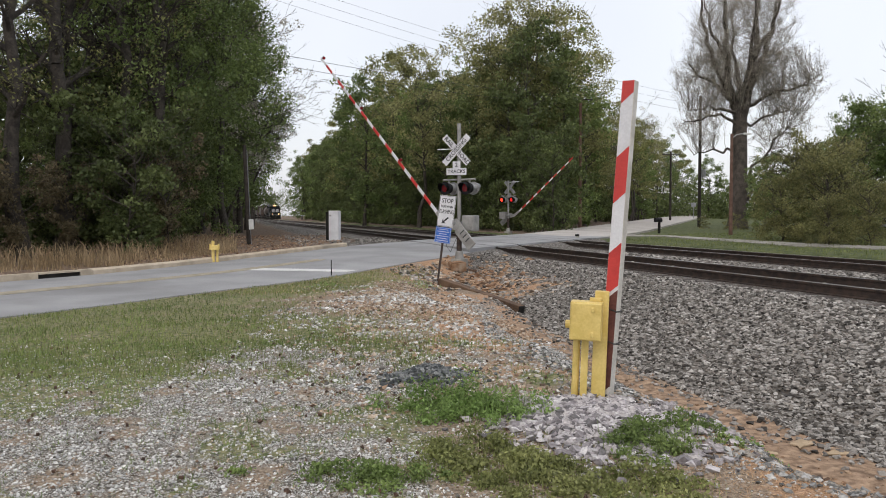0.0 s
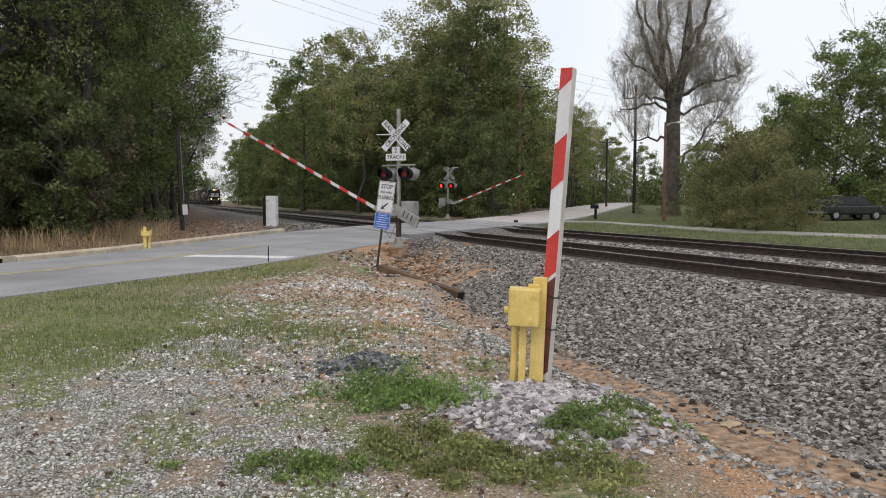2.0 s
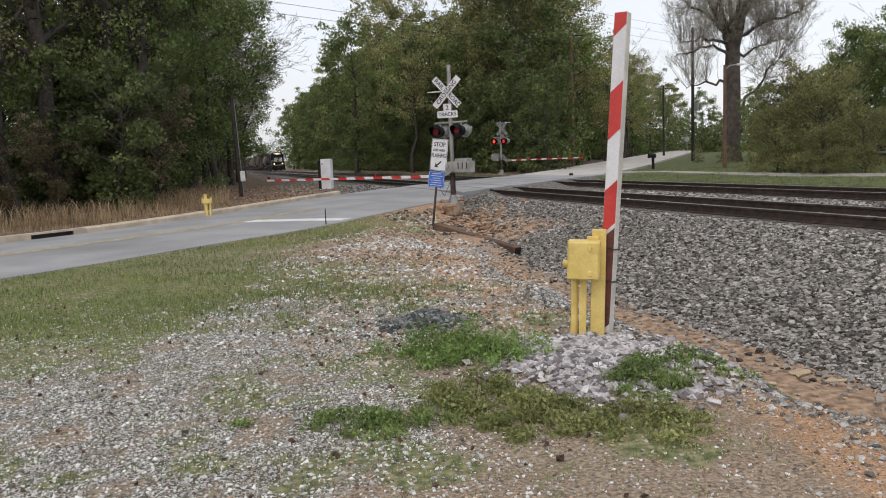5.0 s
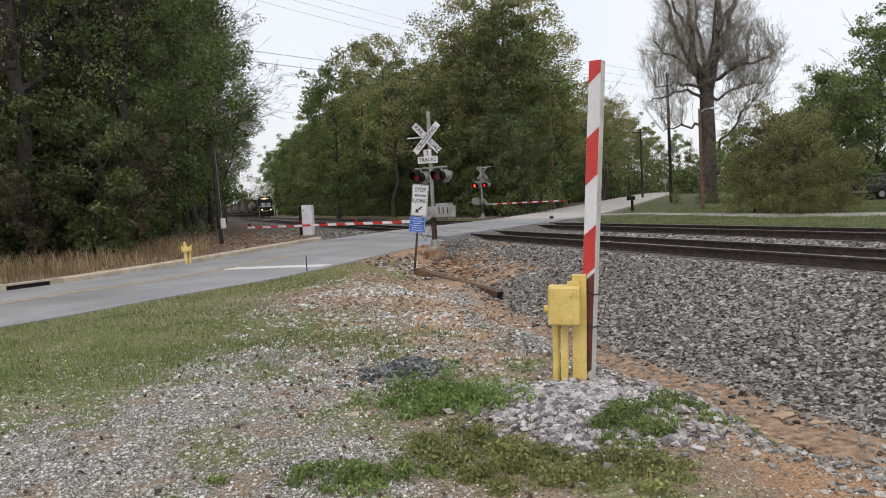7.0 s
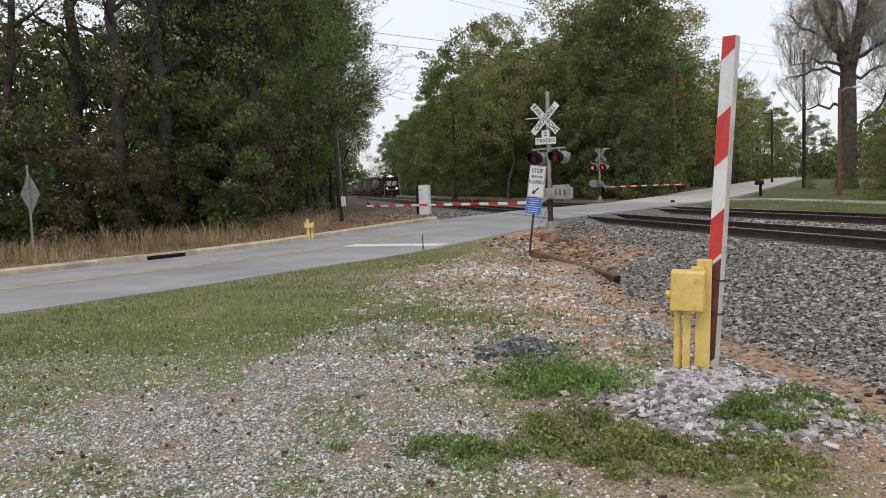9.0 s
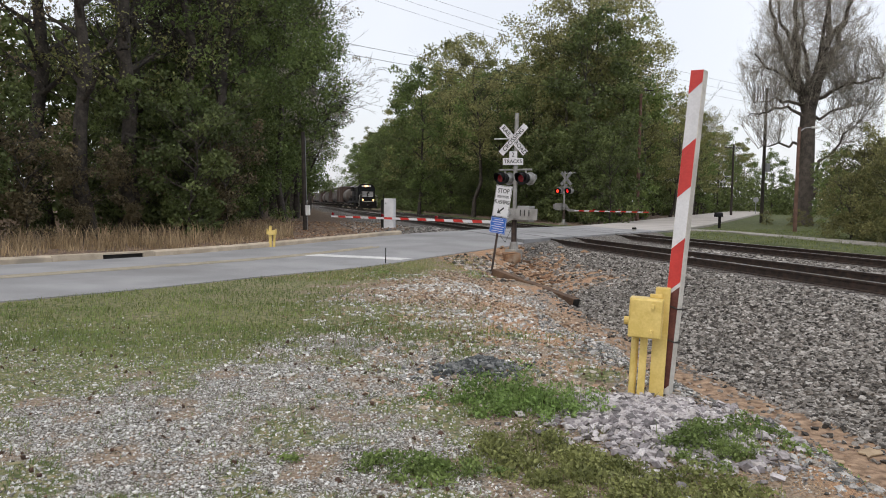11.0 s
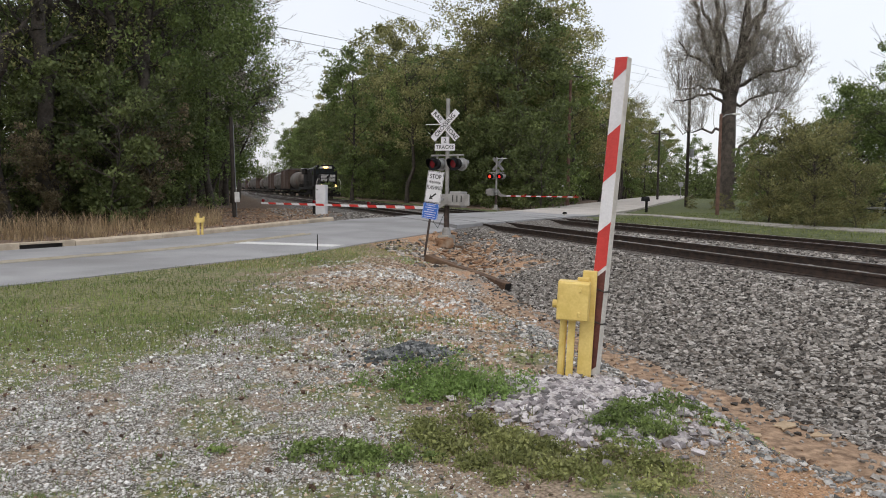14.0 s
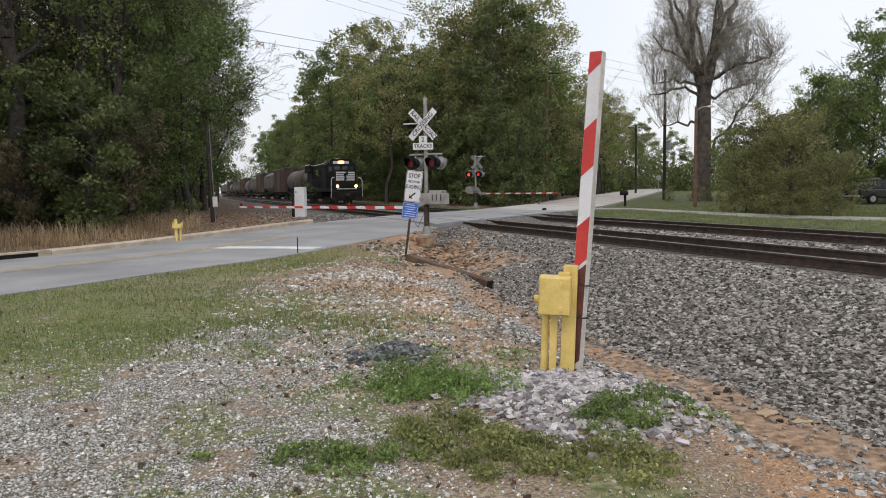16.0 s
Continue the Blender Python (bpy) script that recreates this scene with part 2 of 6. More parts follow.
def bulk(name, verts, tri_or_quad, mat, smooth=False):
    """One mesh from numpy arrays: verts (n, 3) and faces (m, k)."""
    me = bpy.data.meshes.new(name)
    k = tri_or_quad.shape[1]
    me.vertices.add(len(verts))
    me.vertices.foreach_set("co", verts.astype(np.float32).ravel())
    me.loops.add(tri_or_quad.size)
    me.loops.foreach_set("vertex_index", tri_or_quad.astype(np.int32).ravel())
    me.polygons.add(len(tri_or_quad))
    me.polygons.foreach_set("loop_start", np.arange(0, tri_or_quad.size, k, dtype=np.int32))
    me.polygons.foreach_set("loop_total", np.full(len(tri_or_quad), k, dtype=np.int32))
    me.update(calc_edges=True)
    me.polygons.foreach_set("use_smooth", np.full(len(tri_or_quad), smooth, dtype=bool))
    me.materials.append(mat)
    return me


def thing(name, m, label, category, group="", kind=""):
    ob = new(name)
    ob.empty_display_size = 0.2
    ob.matrix_basis = m
    return tagged(ob, label, category, group, kind)


def box(bm, sx, sy, sz, m=None, bevel=0.0):
    made = bmesh.ops.create_cube(bm, size=1, matrix=(m or Matrix()) @ Matrix.Diagonal((sx, sy, sz, 1)))
    if bevel:
        edges = list({e for v in made["verts"] for e in v.link_edges})
        bmesh.ops.bevel(bm, geom=edges, offset=bevel, segments=2, affect="EDGES", profile=0.6)
    return bm


def rod(bm, p, q, r, r2=None, seg=10):
    p, q = Vector(p), Vector(q)
    d = q - p
    m = Matrix.Translation((p + q) / 2) @ d.to_track_quat("Z", "Y").to_matrix().to_4x4()
    bmesh.ops.create_cone(bm, cap_ends=True, segments=seg, radius1=r, radius2=r if r2 is None else r2, depth=d.length, matrix=m)
    return bm


def bent(bm, pts, r, seg=8):
    for a, b in zip(pts, pts[1:]):
        rod(bm, a, b, r, seg=seg)
    return bm


def B():
    return bmesh.new()


def prism(bm, outline, depth, m=None):
    """An outline in x, z drawn out along y by depth, centred."""
    m = m or Matrix()
    front = [bm.verts.new(m @ Vector((x, -depth / 2, z))) for x, z in outline]
    back = [bm.verts.new(m @ Vector((x, depth / 2, z))) for x, z in outline]
    bm.faces.new(front)
    bm.faces.new(back[::-1])
    k = len(outline)
    for i in range(k):
        bm.faces.new((front[i], back[i], back[(i + 1) % k], front[(i + 1) % k]))
    bmesh.ops.recalc_face_normals(bm, faces=bm.faces)
    return bm


def lettering(name, text, size, m, parent, mat=None, squeeze=1.0):
    cu = bpy.data.curves.new(name, "FONT")
    cu.body, cu.size, cu.align_x, cu.align_y, cu.extrude, cu.offset = text, size, "CENTER", "CENTER", 0.002, size * 0.012
    cu.resolution_u = 3
    ob = bpy.data.objects.new(name, cu)
    me = bpy.data.meshes.new_from_object(ob)
    bpy.data.objects.remove(ob)
    me.materials.append(mat or INK)
    me.transform(m @ Matrix.Diagonal((squeeze, 1, 1, 1)))
    out = new(name, me)
    out.parent = parent
    return out


# lie of the land ------------------------------------------------------------
TN = np.array((0.96, 0.28))      # across the tracks, away from the first stand
TD = np.array((-0.28, 0.96))     # along the tracks
RN = np.array((0.883, -0.469))   # across the road
RD = np.array((0.469, 0.883))    # along the road
NEAR, FAR_C = 10.9, 15.85        # middles of the two tracks, across
ROAD_R, ROAD_L = -11.9, -18.3    # road edges, across
RAIL_Z = 0.4


def step(a, b, v):
    t = np.clip((v - a) / (b - a), 0, 1)
    return t * t * (3 - 2 * t)


def wave(x, y, size, seed=0.0):
    """Smooth uneven field, about -1 to 1."""
    s, k = 0.0, 1.0 / size
    for i in range(5):
        a = seed * 1.7 + i * 2.39
        s = s + np.sin((x * np.cos(a) + y * np.sin(a)) * k * (1 + 0.37 * i) * 6.28 + seed * 5 + i * 1.9) * (0.9 ** i)
    return s / 2.6


def road_z(q):
    return 0.4 * step(13, 30, q) + 0.009 * np.maximum(q - 44, 0)


def centre_x(y):
    """The road's middle beyond the crossing."""
    return np.interp(y, (34.8, 43, 56, 82, 130, 190, 400), (1.2, 5.6, 11.6, 21.5, 40, 64, 150))


def ground_z(x, y):
    x, y = np.asarray(x, float), np.asarray(y, float)
    p, s = x * TN[0] + y * TN[1], x * TD[0] + y * TD[1]
    r, q = x * RN[0] + y * RN[1], x * RD[0] + y * RD[1]
    z = 0.02 * wave(x, y, 5, 1) + 0.012 * wave(x, y, 1.7, 2) + 0.006 * wave(x, y, 0.6, 3)
    z = z - 0.05 * step(0, 9, -x - 1)
    z = z + 0.16 * np.exp(-((x - 0.3) ** 2 / 4.5 + (y - 14.2) ** 2 / 9))       # low spoil heap
    z = z + 0.09 * np.exp(-((x - 1.15) ** 2 + (y - 5.75) ** 2) / 0.45)           # stones heaped round the post
    z = z + 0.12 * np.exp(-((x + 0.15) ** 2 / 0.08 + (y - 7.35) ** 2 / 0.08))
    ditch = step(3.45, 4.75, p + 0.25 * wave(x, y, 4, 6)) * (1 - step(13, 19.5, s))
    z = z - 0.68 * ditch * (0.8 + 0.2 * step(-5, 6, -s + 12))
    # banks by the road, behind the kerb
    back = step(ROAD_L + 0.2, ROAD_L - 0.5, r)
    z = z * (1 - back) + back * (road_z(q) + 0.14 + 0.05 * wave(x, y, 6, 4))
    # the land beyond the tracks
    beyond = step(18.6, 20.5, p)
    z = z * (1 - beyond) + beyond * (0.24 + 0.010 * np.minimum(np.maximum(p - 20, 0), 120) + 0.04 * wave(x, y, 9, 5))
    # track bed
    near_side = np.interp(p, (5.95, 9.25, 9.6), (-0.72, 0.19, 0.21))
    bed = np.where(p < NEAR, near_side, np.interp(p, (17.2, 19.6), (0.21, -0.25)))
    left_side = step(26, 33, s)
    bed = np.where(p < NEAR, bed * (1 - left_side) + left_side * np.interp(p, (5.5, 9.4), (0.12, 0.2)), bed)
    on = step(5.8, 6.1, p) * (1 - step(19.2, 19.9, p))
    z = np.where(on > 0, np.maximum(z * (1 - on) + bed * on, np.where((p > 5.95) & (p < 19.6), bed, -9)), z)
    # shoulders and bed of the road
    shoulder = step(ROAD_R + 1.3 + 2.0 * step(20, 12, q), ROAD_R + 0.05, r) * (1 - step(ROAD_L + 0.1, ROAD_L, r)) * (1 - step(40, 46, q))
    z = z * (1 - shoulder) + shoulder * (road_z(q) - 0.02)
    under = step(ROAD_R - 0.05, ROAD_R - 0.5, r) * step(ROAD_L - 0.15, ROAD_L + 0.1, r) * (1 - step(44, 48, q))
    z = z - 0.14 * under
    cx = centre_x(y)
    lane = step(4.6, 3.0, np.abs(x - cx)) * step(38, 44, y)
    z = z * (1 - lane) + lane * (road_z(q) - 0.12)
    return z


def gz(x, y):
    return float(ground_z(x, y))


# ground ---------------------------------------------------------------------
def ground_material():
    m = bpy.data.materials.new("ground_mixed")
    m.use_nodes = True
    n, l = m.node_tree.nodes, m.node_tree.links
    p = n["Principled BSDF"]
    p.inputs["Roughness"].default_value = 0.95
    co = n.new("ShaderNodeTexCoord")

    def noisy(scale, detail=6):
        t = n.new("ShaderNodeTexNoise")
        t.inputs["Scale"].default_value, t.inputs["Detail"].default_value = scale, detail
        l.new(co.outputs["Object"], t.inputs["Vector"])
        return t.outputs[0]

    def ramp(fac, a, b, lo=0.35, hi=0.65):
        r = n.new("ShaderNodeValToRGB")
        r.color_ramp.elements[0].position, r.color_ramp.elements[1].position = lo, hi
        r.color_ramp.elements[0].color, r.color_ramp.elements[1].color = (*a, 1), (*b, 1)
        l.new(fac, r.inputs[0])
        return r.outputs[0]

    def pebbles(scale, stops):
        """Cells of mixed stone colours with soil between them, darkened to paint the shade in the gaps."""
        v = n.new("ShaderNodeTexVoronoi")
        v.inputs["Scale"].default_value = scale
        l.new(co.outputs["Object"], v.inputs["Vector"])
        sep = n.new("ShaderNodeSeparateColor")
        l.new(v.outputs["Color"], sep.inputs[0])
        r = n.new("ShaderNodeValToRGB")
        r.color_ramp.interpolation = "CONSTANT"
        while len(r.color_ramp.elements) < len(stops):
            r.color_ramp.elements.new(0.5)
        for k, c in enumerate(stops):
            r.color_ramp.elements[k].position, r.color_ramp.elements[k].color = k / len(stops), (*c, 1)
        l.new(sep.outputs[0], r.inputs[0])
        # cell edges blend to near black: gap shade put into the colour
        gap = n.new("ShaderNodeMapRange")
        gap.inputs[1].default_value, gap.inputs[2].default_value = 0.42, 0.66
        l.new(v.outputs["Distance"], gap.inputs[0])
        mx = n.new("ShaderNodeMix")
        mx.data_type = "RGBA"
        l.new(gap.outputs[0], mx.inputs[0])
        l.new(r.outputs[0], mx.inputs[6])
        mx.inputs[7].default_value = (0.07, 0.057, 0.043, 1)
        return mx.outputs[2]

    grain, mid, broad = noisy(45, 8), noisy(7), noisy(0.9)
    patchy = noisy(2.6, 8)
    soil = ramp(grain, (0.13, 0.093, 0.062), (0.38, 0.30, 0.22))
    layers = (("brown", ramp(noisy(70, 10), (0.22, 0.118, 0.06), (0.54, 0.35, 0.215), 0.36, 0.64)),
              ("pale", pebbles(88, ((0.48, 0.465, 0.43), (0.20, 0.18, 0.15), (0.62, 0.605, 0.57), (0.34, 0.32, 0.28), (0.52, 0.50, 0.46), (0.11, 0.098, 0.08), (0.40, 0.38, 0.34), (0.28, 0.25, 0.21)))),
              ("wash", ramp(noisy(9, 10), (0.15, 0.092, 0.056), (0.46, 0.32, 0.21), 0.34, 0.68)),
              ("grass", ramp(noisy(16, 10), (0.075, 0.098, 0.03), (0.30, 0.27, 0.145), 0.36, 0.68)),
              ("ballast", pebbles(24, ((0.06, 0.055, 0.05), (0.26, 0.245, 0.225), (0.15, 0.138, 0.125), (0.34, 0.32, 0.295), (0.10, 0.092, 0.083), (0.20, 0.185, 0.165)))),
              ("lawn", ramp(patchy, (0.038, 0.056, 0.015), (0.115, 0.125, 0.04), 0.34, 0.68)),
              ("litter", ramp(noisy(12, 10), (0.07, 0.045, 0.03), (0.25, 0.175, 0.12), 0.35, 0.66)))
    col = soil
    for name, c in layers:
        at = n.new("ShaderNodeAttribute")
        at.attribute_name = name
        add = n.new("ShaderNodeMath")
        add.operation = "MULTIPLY_ADD"
        add.inputs[1].default_value = 0.9
        l.new(mid, add.inputs[0])
        l.new(at.outputs["Fac"], add.inputs[2])
        lim = n.new("ShaderNodeMapRange")
        lim.inputs[1].default_value, lim.inputs[2].default_value = 0.82, 1.08
        l.new(add.outputs[0], lim.inputs[0])
        mx = n.new("ShaderNodeMix")
        mx.data_type = "RGBA"
        l.new(lim.outputs[0], mx.inputs[0])
        l.new(col, mx.inputs[6])
        l.new(c, mx.inputs[7])
        col = mx.outputs[2]
    l.new(col, p.inputs["Base Color"])
    bp = n.new("ShaderNodeBump")
    bp.inputs["Strength"].default_value, bp.inputs["Distance"].default_value = 0.7, 0.03
    l.new(grain, bp.inputs["Height"])
    l.new(bp.outputs[0], p.inputs["Normal"])
    return m


def zones(x, y):
    """How far each cover lies at a place, 0 to 1."""
    p, s = x * TN[0] + y * TN[1], x * TD[0] + y * TD[1]
    r = x * RN[0] + y * RN[1]
    q = x * RD[0] + y * RD[1]
    w1, w2, w3 = wave(x, y, 3.2, 11), wave(x, y, 1.1, 12), wave(x, y, 6, 13)
    out = {}
    this_side = (p < 6.0) & (r > ROAD_R)
    verge = step(8.5, 10.2, y + 0.42 * x * (x < 0) * -1 + 0.5 * w1) * step(0.3, -1.5, x + 0.12 * (y - 11) + 0.5 * w2)
    patch = step(-0.2, 0.65, w1 * 0.55 + w2 * 0.5 + 0.35 * step(-1.5, -5, x) + 1.1 * np.exp(-((x + 4.7) ** 2 / 3.2 + (y - 8.0) ** 2 / 1.8)))
    lower = step(5.7, 4.9, y + 0.6 * np.abs(x - 0.7) + 0.5 * w2) * step(-0.8, 0.3, x) * step(1.9, 1.3, x) * step(-0.5, 0.4, w2 + 0.5 * w1)
    out["grass"] = np.where(this_side, np.clip(np.maximum(np.maximum(verge * (0.62 + 0.5 * step(-0.5, 0.5, w2 + 0.6 * w1)), 0.8 * patch * step(10.5, 9, y)), 0.35 * lower), 0, 1), 0)
    wood_side = (p > 20.6) & (x < np.where(y < 34.8, 1.2, centre_x(y)) - 4.0)
    out["lawn"] = np.where((p > 19.6) & ~wood_side, 0.97, 0.0)
    heap = np.exp(-((x - 0.2) ** 2 / 2.6 + (y - 14.4) ** 2 / 7))
    out["brown"] = np.where(this_side, np.clip(np.maximum(step(-1.2, 0.6, x) * step(6.0, 8.5, y), step(1.5, 2.1, x)) * (0.62 + 0.35 * w1) + 0.4 * heap * (w2 > 0), 0, 1), 0)
    channel = np.exp(-((p - 5.25 - 0.22 * w1 - 0.1 * w2) / 0.55) ** 2) * step(15.5, 11, s)
    out["wash"] = np.where(p < 6.3, np.clip(1.5 * channel, 0, 1), 0)
    out["grass"] = out["grass"] * (1 - np.clip(1.6 * channel, 0, 1)) * (1 - np.clip(1.6 * np.exp(-((x + 0.4) ** 2 / 5.5 + (y - 14.0) ** 2 / 4.5)), 0, 1))
    out["grass"] = out["grass"] * np.where(y < 9, step(2.1, 1.3, x), 1)
    out["pale"] = np.where(this_side, np.clip(step(0.9, -0.6, x - 0.08 * (y - 5)) * step(10.8, 8.8, y + 0.5 * w1) * (0.70 + 0.42 * w2) + 0.95 * heap * (0.7 + 0.5 * w1), 0, 1), 0)
    out["ballast"] = np.where((p > 5.95 + 0.15 * w2) & (p < 19.7), 1.0, 0.0)
    foot = (s > 17.5) & (p < 8.3 + 0.25 * w2) & (r > ROAD_R)
    out["ballast"] = np.where(foot, 0.0, out["ballast"])
    out["brown"] = np.where(foot & (p > 4.5), 0.6 + 0.3 * w2, out["brown"])
    out["litter"] = np.where(((r < ROAD_L) & (p < 4.4)) | wood_side, 0.9, 0.0)
    out["ballast"] = np.where((r < ROAD_L) & (p > 4.1 + 0.5 * w2) & (p < 19.7), 1.0, out["ballast"])
    return out


def graded(lo, hi, fine, near_lo, near_hi, grow=1.13):
    mid = list(np.arange(near_lo, near_hi, fine))
    up, down, d = [], [], fine
    v = near_hi
    while v < hi:
        up.append(v)
        d *= grow
        v += d
    d, v = fine, near_lo - fine
    while v > lo:
        down.append(v)
        d *= grow
        v -= d
    return np.array([lo] + down[::-1] + mid + up + [hi])


def build_ground():
    xs = graded(-1800, 1800, 0.13, -9, 10, 1.07)
    ys = graded(-300, 2600, 0.13, 2.5, 22, 1.05)
    X, Y = np.meshgrid(xs, ys)
    Z = ground_z(X, Y)
    verts = np.stack((X, Y, Z), -1).reshape(-1, 3)
    w, h = len(xs), len(ys)
    i = (np.arange(h - 1)[:, None] * w + np.arange(w - 1)[None]).ravel()
    faces = np.stack((i, i + 1, i + w + 1, i + w), -1)
    me = bulk("ground", verts, faces, ground_material(), True)
    for name, val in zones(X, Y).items():
        at = me.attributes.new(name, "FLOAT", "POINT")
        at.data.foreach_set("value", np.clip(val, 0, 1).astype(np.float32).ravel())
    return tagged(new("ground", me), "uneven verge of gravel, soil, patchy grass and ballast", "ground", kind="structure")


build_ground()


# road --------------------------------------------------------------------------
def ribbon(name, left, right, mat, depth=0.16, label="", category="", kind="structure", parent=None):
    """A slab between two lines of points."""
    bm = B()
    rows = []
    for a, b in zip(left, right):
        mid = [Vector(a).lerp(Vector(b), k / 4) for k in range(5)]
        for k, v in enumerate(mid):
            v.z += 0.03 * (1 - ((k - 2) / 2) ** 2)
        low = [Vector(a) - Vector((0, 0, depth)), *mid, Vector(b) - Vector((0, 0, depth))]
        rows.append([bm.verts.new(v) for v in low])
    for u, v in zip(rows, rows[1:]):
        for k in range(6):
            bm.faces.new((u[k], u[k + 1], v[k + 1], v[k]))
    bmesh.ops.recalc_face_normals(bm, faces=bm.faces)
    ob = part(name, bm, mat, parent)
    return tagged(ob, label, category, kind=kind) if label else ob


def road_pt(r, q, up=0.0):
    v = RN * r + RD * q
    return (v[0], v[1], float(road_z(q)) + up)


def far_pt(y, side, up=0.0):
    x = float(centre_x(y))
    d = np.array((float(centre_x(y + 1)) - float(centre_x(y - 1)), 2.0))
    d /= np.linalg.norm(d)
    px, py = x + side * d[1], y - side * d[0]
    return (px, py, float(road_z(px * RD[0] + py * RD[1])) + up)


qs = list(np.arange(-70, 43, 1.5))
ys_far = [44, 48, 52, 57, 64, 74, 88, 105, 130, 160, 200, 260]
ribbon("road", [road_pt(ROAD_L, q) for q in qs], [road_pt(ROAD_R + 0.075 * math.sin(q * 0.9), q) for q in qs], ASPHALT, 0.2, "worn grey two-lane asphalt road over the tracks", "road")
ROAD_PALE = material("pale_road", (0.38, 0.35, 0.32), (0.48, 0.45, 0.42), 0.5, 0.9, 0, 90, 0.3)
ribbon("road", [road_pt(ROAD_L, 42.0)] + [far_pt(y, -3.2) for y in ys_far], [road_pt(ROAD_R, 42.0)] + [far_pt(y, 3.2) for y in ys_far], ROAD_PALE, 0.2, "paler worn road climbing gently beyond the tracks", "road")

PAINT_Y = material("road_yellow", (0.29, 0.26, 0.19), (0.36, 0.32, 0.25), 3, 0.8, 0, 25, 0.2, c=(0.26, 0.25, 0.23))
PAINT_W = material("road_white", (0.55, 0.55, 0.54), (0.68, 0.68, 0.67), 3, 0.8, 0, 25, 0.2)
for off in (-0.12, 0.12):
    mid = (ROAD_L + ROAD_R) / 2 + off
    q0 = [v for v in qs if v < 20.5]
    tagged(ribbon("centre_line", [road_pt(mid - 0.05, q, 0.036) for q in q0], [road_pt(mid + 0.05, q, 0.036) for q in q0], PAINT_Y, 0.002),
           "worn yellow centre line painted on the asphalt", "road marking", kind="structure")
def stop_line():
    """White bar laid on the crowned road."""
    bm, nodes = B(), [ROAD_L + (ROAD_R - ROAD_L) * k / 4 for k in range(5)]
    rows = []
    for k in range(17):
        r = -15.2 + 3.1 * k / 16
        crown = float(np.interp(r, nodes, (0, 0.0225, 0.03, 0.0225, 0)))
        q = 16.4 + 0.8 * k / 16
        rows.append([bm.verts.new(road_pt(r, qq, crown + up)) for qq, up in ((q, -0.01), (q, 0.012), (q + 0.55, 0.012), (q + 0.55, -0.01))])
    for u, v in zip(rows, rows[1:]):
        for k in range(3):
            bm.faces.new((u[k], u[k + 1], v[k + 1], v[k]))
    bmesh.ops.recalc_face_normals(bm, faces=bm.faces)
    tagged(part("stop_line", bm, PAINT_W), "white stop line painted across the lane", "road marking", kind="structure")


stop_line()

# kerb in lengths behind the road
kerb_qs = np.arange(-40, 25.5, 3.0)  # lengths of three metres
kerb = thing("kerb", Matrix(), "weathered tan concrete kerb along the road", "kerb", kind="structure")
for a in kerb_qs:
    if a == 11:
        continue
    bm = B()
    za, zb = float(road_z(a)), float(road_z(a + 2.985))
    for q0, q1, za, zb in ((a, a + 2.985, za, zb),):
        ring = []
        for q, z in ((q0, za), (q1, zb)):
            ring.append([bm.verts.new((*(RN * rr + RD * q), z + h)) for rr, h in ((ROAD_L + 0.02, -0.1), (ROAD_L + 0.02, 0.11), (ROAD_L - 0.03, 0.15), (ROAD_L - 0.16, 0.16), (ROAD_L - 0.16, -0.1))])
        for k in range(5):
            bm.faces.new((ring[0][k], ring[0][(k + 1) % 5], ring[1][(k + 1) % 5], ring[1][k]))
        bm.faces.new(ring[0])
        bm.faces.new(ring[1][::-1])
    bmesh.ops.recalc_face_normals(bm, faces=bm.faces)
    part("kerb_stone", bm, CONCRETE, kerb)


# tracks ------------------------------------------------------------------------
def track_m(p, s, z=0.0):
    v = TN * p + TD * s
    return pose(v[0], v[1], z, 0, 0, math.degrees(math.atan2(-TD[0], TD[1])))


def rail_bm(length):
    half = [(0.07, 0), (0.07, 0.015), (0.012, 0.03), (0.010, 0.135), (0.035, 0.145), (0.037, 0.175), (0.03, 0.184)]
    outline = [(-x, z) for x, z in half] + [(x, z) for x, z in half[::-1]]
    return prism(B(), outline, length)


def build_tracks():
    tie_bm = box(B(), 2.6, 0.23, 0.18, pose(0, 0, -0.09), 0.012)
    tie_me = None
    plate = None
    for p, label in ((NEAR, "rusty railway track on dark ties in grey ballast"), (FAR_C, "second railway track beyond the first, on ballast")):
        tr = thing("railway_track", track_m(p, 0), label, "railway track", "tracks over the road", "structure")
        for side in (-0.7525, 0.7525):
            a = part("rail", rail_bm(900), RUST, tr)
            a.matrix_basis = pose(side, 300, RAIL_Z - 0.184)
            top = part("rail_head", box(B(), 0.062, 900, 0.006, pose(0, 0, 0.186)), RAIL_TOP, a, "worn bright running surface")
        rnd = random.Random(int(p))
        k = 0
        for s in np.arange(-12, 150, 0.55):
            if tie_me is None:
                ob = part("tie", tie_bm, TIE, tr)
                tie_me = ob.data
            else:
                ob = new("tie", tie_me)
                ob.parent = tr
            ob.matrix_basis = pose(rnd.uniform(-0.04, 0.04), s, RAIL_Z - 0.184 + rnd.uniform(-0.01, 0.006), 0, 0, rnd.uniform(-1.2, 1.2))
            k += 1


build_tracks()
